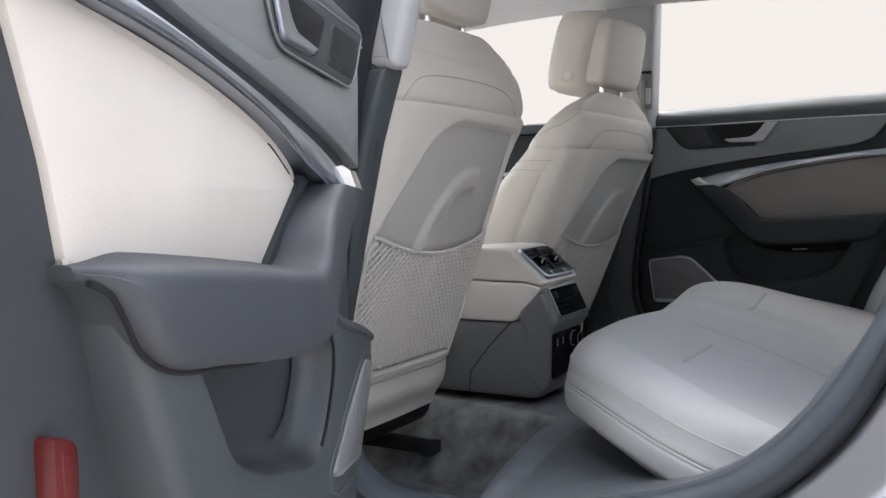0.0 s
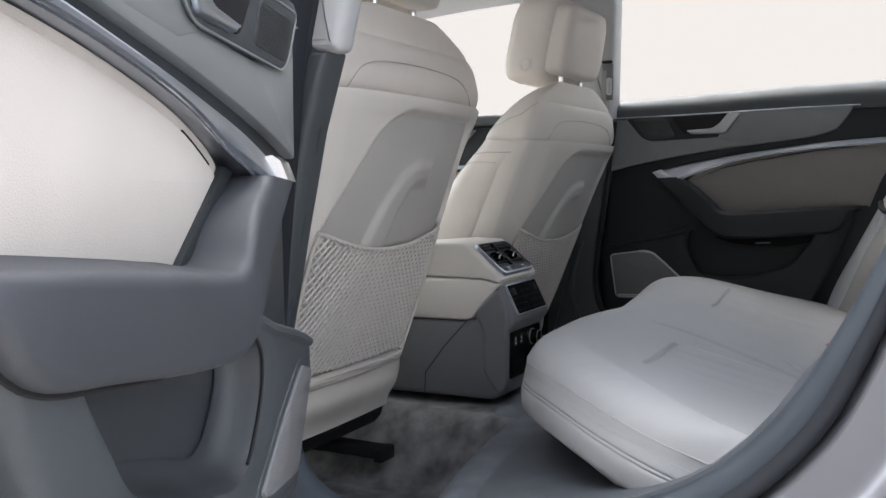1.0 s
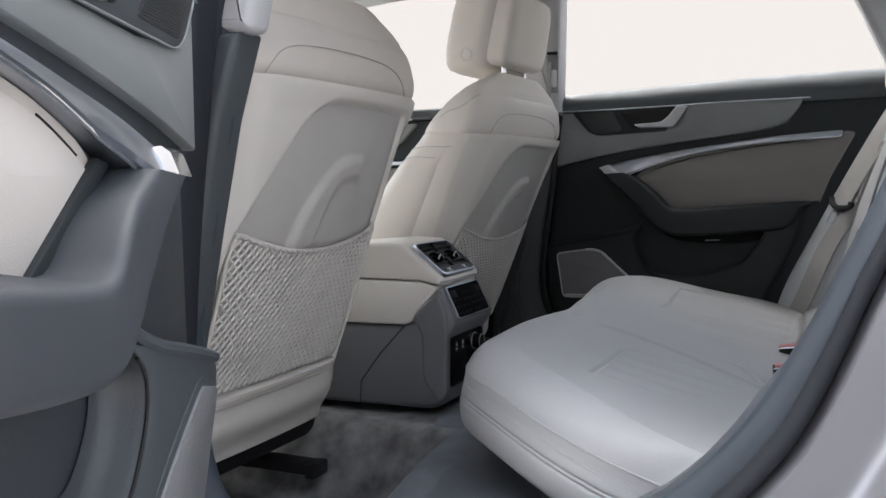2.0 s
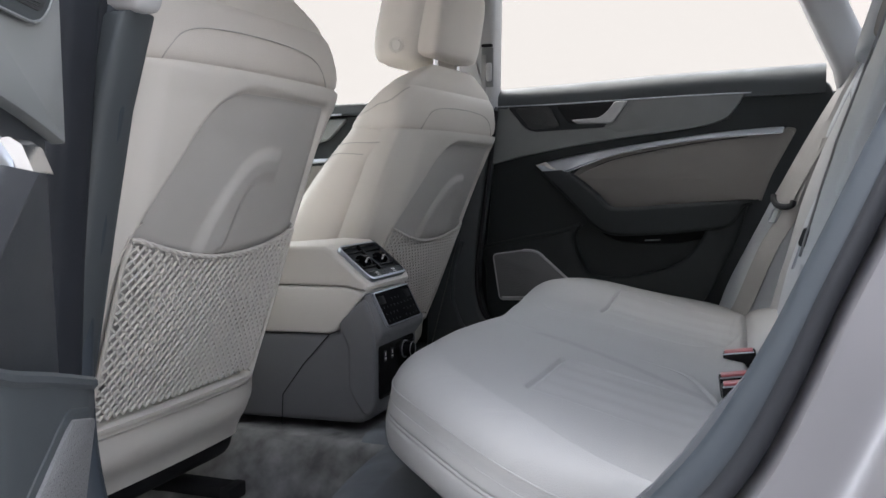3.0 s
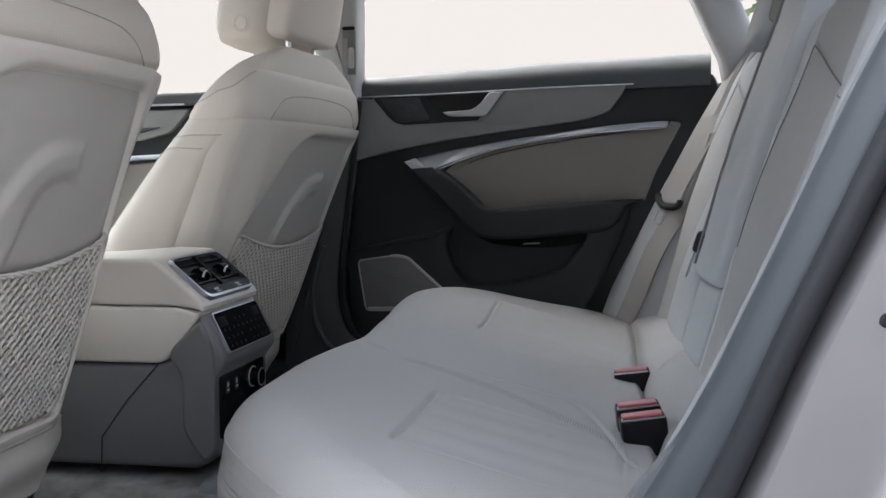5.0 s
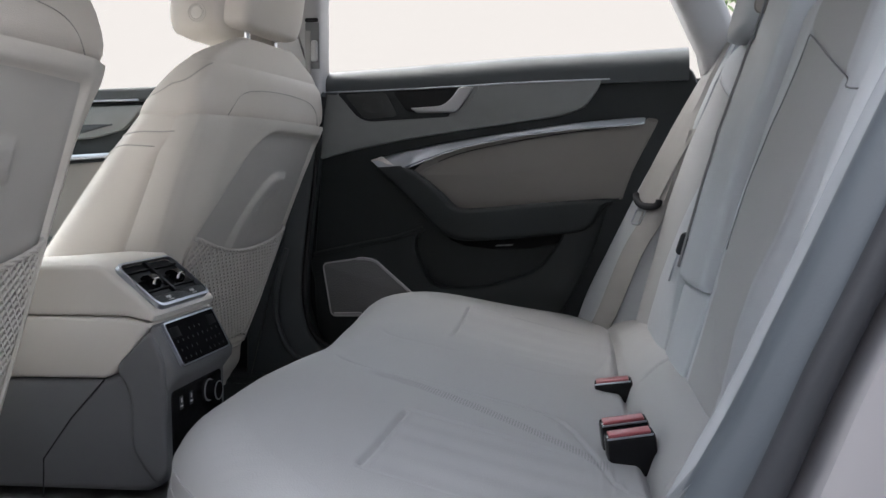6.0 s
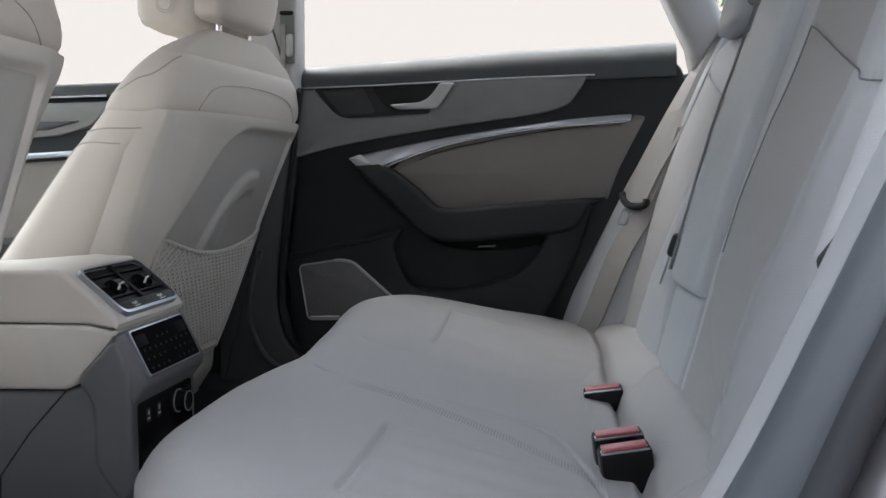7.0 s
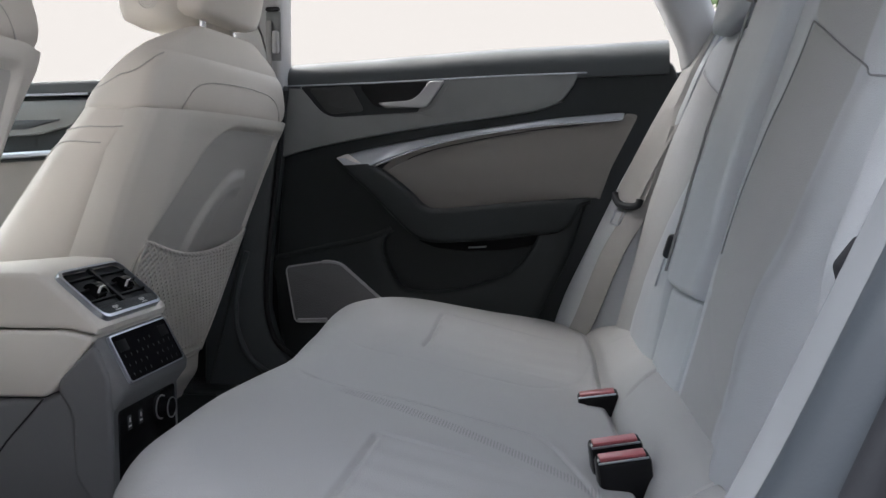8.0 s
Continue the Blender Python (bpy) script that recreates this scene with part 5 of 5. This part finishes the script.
def cushion_pt(y, e):
    """e > 0: metres behind the rounded front edge; e < 0: down the front face."""
    xf = edge_x(y)
    slope = (edge_x(y + 0.005 * (1 if y > 0 else -1)) - xf) / 0.005
    k = math.sqrt(1 + slope * slope)
    out = Vector((-1.0, slope * (1 if y > 0 else -1), 0)).normalized()
    if e >= 0:
        x = xf + e * min(k, 1.6)
        if e > 0.06:
            x = xf + 0.06 * min(k, 1.6)
            x += max(0.0, 1.04 - x) * (e - 0.06) / 0.54
        z = cushion_top(x, y)
        d = e / R
        if d < 1:
            z -= R * 0.85 * (1 - math.sqrt(max(0.0, 1 - (1 - d) ** 2)))
        return Vector((x, y, z))
    z0 = cushion_top(xf, y) - R * 0.85
    t = -e
    z = z0 - t
    bulge = 0.007 * math.sin(math.pi * min(1, t / 0.075)) - 0.004 * groove(t - 0.021, 0.003) - 0.040 * smooth(0.056, 0.095, t)
    return Vector((xf, y, z)) + out * bulge


es = [-0.095 + 0.095 * i / 34 for i in range(34)] + [R * (1 - math.cos(math.pi / 2 * i / 16)) for i in range(16)] + steps(R, 0.60, 300)
ys = [-0.688 * (-t) ** 0.92 if t < 0 else 0.645 * t ** 0.92 for t in steps(-1, 1, 520)]
bm, _ = sheet(cushion_pt, ys, es)
cushion = bench_part("seat_cushion", bm, CUSHION_LEATHER, label="pale leather bench cushion with stitched insets, its grey toned for the light")
mask = cushion.data.attributes.new("punched", "FLOAT", "POINT")
for v in cushion.data.vertices:
    x = v.co.x + 0.8
    if v.co.y < 0 and 0.60 < x < 0.90:
        mask.data[v.index].value = (1 - smooth(0.010, 0.015, abs(-v.co.y - lerp(PUNCHED, x)))) * smooth(0.60, 0.63, x)
bench_part("piping", tube([cushion_pt(y, -0.021) + Vector((-0.001, -0.001, 0)) for y in steps(-0.685, 0.64, 200)], 0.0026, 8), CUSHION_LEATHER, cushion, "raised leather piping")
bench_part("stitching", tube([cushion_pt(y, 0.0025) + Vector((-0.0003, 0, 0.0002)) for y in steps(-0.685, 0.64, 200)], 0.0012, 5), CUSHION_LEATHER, cushion)
bench_part("stitching", tube([cushion_pt(y, -0.002) + Vector((-0.0003, 0, 0.0002)) for y in steps(-0.685, 0.64, 200)], 0.0008, 5), CUSHION_LEATHER, cushion)


def back_line(z):
    return 1.022 + 0.25 * (z - 0.60) + 0.06 * max(0.0, z - 0.9)


def along(line, v, axis):
    """Where a polyline of (y, z) lies at height v (axis 1) or at side v (axis 0)."""
    table = sorted((q[axis], q[1 - axis]) for q in line)
    return soft(table, v, 0.012)


def back_pad(name, y0, y1, z0, z1, fwd, crown, label, mat=LEATHER_SKYLIT, edges=(0.022, 0.022, 0.022, 0.022), fade=0.2, seams=(), swell=None, edge_shade=False, inset=None):
    """A padded section of the rear backrest between y0, y1 and z0, z1; fwd: metres proud of the back's line; edges: the rounding at
    y0, y1, z0, z1; seams: lines of (y, z), each with its depth; swell(y, z): metres that the face stands out further."""
    yc, h = (y0 + y1) / 2, (y1 - y0) / 2
    dense = [[(q.x, q.y) for q in spline([Vector(p) for p in line], 10)] for line, _ in seams]

    def pt(y, z, drop=True):
        r = 0.0
        for d, edge in zip((y - y0, y1 - y, z - z0, z1 - z), edges):
            if d < edge:
                r += edge * (1 - math.sqrt(max(0.0, 1 - (1 - d / edge) ** 2)))
        x = back_line(z) - 0.08 * y - fwd * (1 - fade * smooth(0.75, 1.1, z)) - crown * (1 - ((y - yc) / h) ** 2) + r
        if swell:
            x -= swell(y, z)
        if drop:
            for line, (_, deep) in zip(dense, seams):
                d2 = min((y - a) ** 2 + (z - b) ** 2 for a, b in line)
                if d2 < 0.0004:
                    x += deep * (0.65 * math.exp(-d2 / 0.0035 ** 2) + 0.35 * math.exp(-d2 / 0.010 ** 2))
        x += 0.0015 * noise.noise(Vector((y * 8, z * 8, 5.0))) + 0.0007 * noise.noise(Vector((y * 26, z * 26, 2.0)))
        return Vector((x, y, z))

    nu = max(50, int(2 * h / 0.0035))
    us = [math.copysign(1 - (1 - abs(t)) ** 1.2, t) for t in steps(-1, 1, nu)]
    bm, rows = sheet(lambda u, t: pt(yc + u * h, z0 + t * (z1 - z0)), us, [0.5 - 0.5 * math.cos(math.pi * t) for t in steps(0, 1, 210)])
    ob = bench_part(name, solid_back(bm, rows), mat, bench, label)
    # inset faces take the greyer colour that imitates their missing sky sheen
    if inset:
        mask = ob.data.attributes.new("inset", "FLOAT", "POINT")
        for v in ob.data.vertices:
            mask.data[v.index].value = inset(v.co.y, v.co.z)
    for line, (_, deep) in zip(dense, seams):
        if deep < 0.0025:
            continue
        bench_part("seam", tube([pt(a, b, False) + Vector((0.25 * deep, 0, 0)) for a, b in line], 0.0009, 5), SEAM_LINE, ob)
    if edge_shade:
        # dark tube draws the armrest's joint and the shadow line along its edge
        bench_part("joint", tube([pt(yc + 0.995 * h, z0 + t * (z1 - z0)) + Vector((-0.012, 0.002, 0)) for t in steps(0.04, 0.97, 40)], 0.0022, 5), SEAM_LINE, ob)
    return ob


def solid_back(bm, rows):
    """Closes a pad towards its back."""
    rim = rows[0] + [r[-1] for r in rows[1:]] + rows[-1][-2::-1] + [r[0] for r in rows[-2:0:-1]]
    far = [bm.verts.new((v.co.x + 0.08, v.co.y, v.co.z)) for v in rim]
    n = len(rim)
    for i in range(n):
        j = (i + 1) % n
        bm.faces.new((rim[i], rim[j], far[j], far[i]))
    return bm


FAR_CURVE = [(0.166, 0.925), (0.190, 0.890), (0.237, 0.828), (0.303, 0.741), (0.348, 0.675), (0.372, 0.62), (0.38, 0.53)]
FAR_SEAM = [(0.515, 1.010), (0.465, 0.995), (0.30, 0.955), (0.170, 0.923)]
NEAR_EDGE = [(-0.118, 1.06), (-0.110, 0.997), (-0.100, 0.935), (-0.070, 0.869), (-0.046, 0.80), (-0.040, 0.747), (-0.040, 0.70), (-0.075, 0.667), (-0.129, 0.640), (-0.212, 0.607)]
NEAR_SEAM = [(-0.110, 0.998), (-0.17, 0.978), (-0.231, 0.957), (-0.347, 0.922), (-0.48, 0.905)]
NEAR_STITCH = [(-0.300, 0.915), (-0.274, 0.84), (-0.25, 0.783), (-0.213, 0.73), (-0.197, 0.671), (-0.208, 0.634)]


def far_swell(y, z):
    """The bolster beside the folded armrest."""
    d = along(FAR_CURVE, z, 1) - y
    return 0.013 * smooth(-0.004, 0.045, d) * (1 - smooth(0.90, 0.94, z)) * (0.15 + 0.85 * smooth(0.54, 0.72, z))


def near_swell(y, z):
    """The outer bolster, and the edge that falls away towards the armrest."""
    return 0.022 * smooth(0.0, 0.11, along(NEAR_STITCH, z, 1) - y) - 0.006 * smooth(0.0, 0.05, y - along(NEAR_EDGE[:6], z, 1)) * smooth(0.70, 0.78, z)


back_pad("backrest_section", 0.152, 0.552, 0.50, 1.085, 0.020, 0.004, "pale leather outer backrest, its grey-blue tint standing for sky light", edges=(0.012, 0.03, 0.02, 0.05), fade=1.3, seams=((FAR_SEAM, 0.005), (FAR_CURVE[:5], 0.003)), swell=far_swell, inset=lambda y, z: smooth(-0.003, 0.003, y - along(FAR_CURVE, z, 1)) * smooth(-0.003, 0.003, along(FAR_SEAM, y, 0) - z))
back_pad("backrest_section", -0.540, -0.019, 0.50, 1.075, 0.022, 0.004, "pale leather outer backrest, its grey-blue tint standing for sky light", edges=(0.022, 0.006, 0.02, 0.05), seams=((NEAR_EDGE[1:6], 0.0030), (NEAR_EDGE[6:], 0.0020), (NEAR_SEAM, 0.004), (NEAR_STITCH, 0.0012)), swell=near_swell, inset=lambda y, z: smooth(-0.004, 0.004, y - along(NEAR_STITCH, z, 1)) * smooth(-0.004, 0.004, along(NEAR_EDGE[:6], z, 1) - y))
back_pad("armrest", -0.016, 0.148, 0.688, 1.13, 0.036, 0.004, "folded-up centre armrest in pale leather", edges=(0.010, 0.012, 0.014, 0.022), fade=0.15, edge_shade=True)
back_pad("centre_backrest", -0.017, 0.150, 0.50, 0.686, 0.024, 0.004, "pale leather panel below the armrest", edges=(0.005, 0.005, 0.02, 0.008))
WING_FRONT = [(0.49, 0.825), (0.557, 0.843), (0.602, 0.859), (0.713, 0.912), (0.822, 0.964), (1.009, 1.066), (1.092, 1.116), (1.13, 1.14)]
WING_SEAM = [(0.49, 1.01), (0.581, 0.998), (0.66, 0.986), (0.773, 1.004), (0.885, 1.047), (1.01, 1.090), (1.07, 1.122), (1.13, 1.150)]


def wing(v, z):
    """The far bolster's face: v = 0 at its seam, 1 at its front edge by the door."""
    xs, xf = soft(WING_SEAM, z, 0.03), soft(WING_FRONT, z, 0.03)
    w = min(v, 1.0)
    q = 1 - math.sqrt(max(0.0, 1 - (1 - min(1.0, w / 0.12)) ** 2))
    x = xs + (xf - xs) * w + 0.012 * q
    y = 0.548 + 0.105 * w ** 1.5 - 0.008 * math.sin(math.pi * w) + 0.010 * q
    if v > 1.0:
        a = (v - 1.0) * math.pi
        x, y = x + 0.014 * (1 - math.cos(a)) - 0.006 * math.sin(a), y + 0.028 * math.sin(a)
    return Vector((x, y, z))


bm, _ = sheet(wing, steps(0.0, 1.0, 40) + steps(1.06, 1.6, 8), steps(0.49, 1.12, 60))
bench_part("side_bolster", solid(bm, 0.02), LEATHER_SKYLIT, label="pale leather side bolster", sharp=70)
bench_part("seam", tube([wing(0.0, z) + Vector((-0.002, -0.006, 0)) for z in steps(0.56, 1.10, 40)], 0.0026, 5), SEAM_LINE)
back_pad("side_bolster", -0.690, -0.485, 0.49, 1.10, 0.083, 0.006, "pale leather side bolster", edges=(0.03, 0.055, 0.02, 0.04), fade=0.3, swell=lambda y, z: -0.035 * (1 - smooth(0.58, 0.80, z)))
for sy in (-1, 1):
    rings = []
    for i in range(21):
        t = i / 20
        e = (1 - abs(2 * t - 1) ** 4) ** 0.35 if 0 < t < 1 else 0.0
        k = 0.55 + 0.45 * e
        cx, d, hw, z = 1.118 + 0.05 * t, 0.038 * k, 0.112 * k, 1.054 + 0.17 * t
        rings.append([Vector((cx + d * math.copysign(abs(math.cos(a)) ** 0.6, math.cos(a)), sy * 0.345 + hw * math.copysign(abs(math.sin(a)) ** 0.5, math.sin(a)), z)) for a in steps(0, 2 * math.pi, 48)[:-1]])
    head = bench_part("headrest", loft(rings), LEATHER_SKYLIT, label="pale leather rear headrest")
    side = rounded([(-0.022, 1.078), (0.022, 1.078), (0.026, 1.13), (0.024, 1.196), (-0.018, 1.196), (-0.026, 1.13)], 0.018)
    bench_part("side_panel", slab(side, -0.02, 0.0025, lambda u, v, w: Vector((1.118 + 0.29 * (v - 1.054) + u, sy * 0.345 - 0.110 - w, v)), 0.002), INSET, head, "taupe leather side panel")


# ---- belts and buckles ----
def buckle(x, y, z, rz, double, label):
    thing = tagged(empty("belt_buckle", pose(x, y, z, 6, -8, rz)), label, "belt buckle", group="rear belt buckles")
    ys_ = (-0.019, 0.019) if double else (0.0,)
    for k in ys_:
        body = part("buckle_body", box((0.054, 0.029, 0.072), 0.005, (0.001, k, -0.029)), BLACK, thing, "black plastic buckle body")
        part("release_button", box((0.046, 0.015, 0.004), 0.0015, (0.0, k - 0.003, 0.0085)), RED, body, "red release button")
        part("slot_edge", box((0.050, 0.0022, 0.0022), 0.0008, (0.0, k - 0.0132, 0.0068)), ALU, body, "bright edge of the belt slot")
    part("buckle_pocket", box((0.08, 0.036 * len(ys_) + 0.012, 0.03), 0.008, (0.004, 0, -0.062)), MATT_BLACK, thing)


buckle(0.917, -0.203, 0.557, 8, True, "pair of black belt buckles with red buttons")
buckle(0.905, 0.095, 0.540, 2, False, "black belt buckle with a red button")


belt = tagged(empty("seat_belt", pose(0.9, 0.6, 0.8)), "beige rear seat belt hanging by the bolster", "seat belt")


def on_wing(x, z, lift):
    """A place on the bolster's face, given x and height, lifted off it towards the cabin."""
    a, b = 0.0, 1.0
    for _ in range(24):
        mid = (a + b) / 2
        a, b = (mid, b) if wing(mid, z).x > x else (a, mid)
    p, d = wing(a, z), wing(min(1.0, a + 0.02), z) - wing(max(0.0, a - 0.02), z)
    n = Vector((-d.y, d.x, 0)).normalized()
    if n.y > 0:
        n = -n
    return p + n * lift


def wing_strap(rows, lift, width):
    rings = []
    for q in spline([Vector((z, x, 0)) for x, z in rows], 10):
        z, x = q.x, q.y
        a, b = on_wing(x - width / 2, z, lift), on_wing(x + width / 2, z, lift)
        c = on_wing(x, z, lift + 0.001)
        n = Vector((-0.0012, -0.0020, 0))
        rings.append([p - Vector((0.9, 0.6, 0.8)) for p in (a, c, b, b + n, c + n, a + n)])
    part("webbing", loft(rings), WEBBING, belt, "beige woven belt webbing")


wing_strap([(1.122, 1.09), (1.085, 1.02), (1.058, 0.96), (1.004, 0.854), (0.977, 0.797), (0.974, 0.785)], 0.004, 0.040)
wing_strap([(0.990, 0.785), (0.976, 0.745), (0.952, 0.700), (0.934, 0.658), (0.901, 0.570), (0.885, 0.535)], 0.003, 0.038)
wing_strap([(1.046, 0.92), (1.030, 0.87), (1.006, 0.80), (0.998, 0.78)], 0.001, 0.030)
loop = [on_wing(x, z, 0.010) - Vector((0.9, 0.6, 0.8)) for x, z in ((0.960, 0.798), (0.960, 0.790), (0.965, 0.781), (0.974, 0.777), (0.986, 0.777), (0.994, 0.781), (0.997, 0.790))]
part("belt_slider", tube(spline(loop, 5), 0.0066, 10), RUBBER, belt, "dark grey belt tongue grip")
loop = [on_wing(x, z, 0.009) - Vector((0.9, 0.6, 0.8)) for x, z in ((0.960, 0.770), (0.974, 0.768), (0.962, 0.742), (0.948, 0.743))]
part("belt_tongue", tube([loop[0], loop[0].lerp(loop[3], 0.9), loop[3].lerp(loop[2], 0.15), loop[2].lerp(loop[3], 0.15), loop[2].lerp(loop[1], 0.1), loop[1]], 0.0019, 6, True), ALU, belt, "steel belt tongue")


def spare_tongue(x, y, z, rz, label):
    thing = tagged(empty("belt_tongue", pose(x, y, z, 0, 17, rz)), label, "belt tongue", group="spare belt tongues")
    grip = box((0.014, 0.030, 0.034), 0.006, (0, 0, 0.018))
    part("grip", grip, RUBBER, thing, "dark grey plastic grip")
    for dy in (-0.010, 0.010):
        part("tongue", box((0.003, 0.004, 0.038), 0.001, (-0.002, dy, -0.018)), ALU, thing, "steel tongue")
    part("tongue", box((0.003, 0.024, 0.005), 0.001, (-0.002, 0, -0.038)), ALU, thing)


spare_tongue(1.000, 0.178, 0.720, -8, "dark belt tongue clipped beside the armrest")
clip = tagged(empty("belt_tongue", pose(1.023, -0.593, 0.795)), "dark belt tongue resting against the side bolster", "belt tongue", group="spare belt tongues")
part("grip", slab(rounded([(-0.0069, -0.0158), (0.010, -0.016), (0.022, 0.010), (0.0084, 0.0128), (0.0020, 0.0122), (-0.0098, -0.004)], 0.003), -0.008, 0.006, lambda u, v, w: Vector((u, -w, v)), 0.003, 3), RUBBER, clip, "dark grey plastic grip")
part("tongue", box((0.026, 0.003, 0.022), 0.001, (0.022, 0.003, -0.006)), ALU, clip, "steel tongue")

# belt height adjuster on the far pillar
adjuster = tagged(empty("belt_adjuster", pose(0.286, 0.641, 1.105)), "grey belt height adjuster on the pillar", "belt adjuster")
part("slot", box((0.030, 0.004, 0.095), 0.0015, (0, 0.002, 0)), GREY_TRIM, adjuster, "grey adjuster slot")
part("slider", box((0.028, 0.010, 0.008), 0.003, (0, -0.002, 0.052)), MATT_BLACK, adjuster, "black adjuster button")
part("loop", box((0.014, 0.012, 0.045), 0.005, (0.006, -0.005, -0.012)), PILLAR, adjuster)
part("webbing", box((0.012, 0.003, 0.10), 0.001, (-0.008, -0.004, -0.02)), WEBBING, adjuster)


# ---- tree outside, glimpsed beside the rear pillar ----
def tree(x, y, h, seed):
    rnd = random.Random(seed)
    thing = tagged(empty("tree", pose(x, y, 0)), "leafy green tree beyond the car", "tree")
    bm = bmesh.new()
    trunk = [Vector((0.04 * math.sin(3 * t), 0.03 * math.cos(2 * t), h * 0.55 * t)) for t in steps(0, 1, 8)]
    rings = [[p + Vector((math.cos(a), math.sin(a), 0)) * (0.11 - 0.06 * i / 8) for a in steps(0, 2 * math.pi, 10)[:-1]] for i, p in enumerate(trunk)]
    loft(rings, bm=bm)
    tips = []
    for k in range(9):
        a, b = k * 2.4, h * (0.32 + 0.025 * k)
        tip = Vector((math.cos(a) * (0.60 - 0.03 * k), math.sin(a) * (0.60 - 0.03 * k), b + 0.5 + 0.1 * rnd.random()))
        tube(spline([Vector((0, 0, b)), tip * 0.5 + Vector((0, 0, b * 0.55)), tip], 4), 0.022, 6, False, bm)
        tips.append(tip)
    part("trunk", bm, BARK, thing, "grey-brown trunk with limbs")
    bm = bmesh.new()
    for tip in tips + [Vector((0, 0, h * 0.75)), Vector((0.2, -0.2, h * 0.85)), Vector((-0.2, 0.2, h * 0.9))]:
        for _ in range(150):
            d = Vector((rnd.gauss(0, 1), rnd.gauss(0, 1), rnd.gauss(0, 0.8))) * 0.17
            p, r = tip + d, 0.035 + 0.03 * rnd.random()
            n = Vector((rnd.gauss(0, 1), rnd.gauss(0, 1), rnd.gauss(0, 1))).normalized()
            e = n.orthogonal().normalized()
            f = n.cross(e)
            q = [bm.verts.new(p + e * r * u + f * r * 0.55 * v) for u, v in ((-1, 0), (0, -1), (1, 0), (0, 1))]
            bm.faces.new(q)
    tagged(part("crown", bm, GREEN, thing, "loose crown of small green leaves"), kind="stuff")


tree(2.42, 6.0, 4.8, 5)
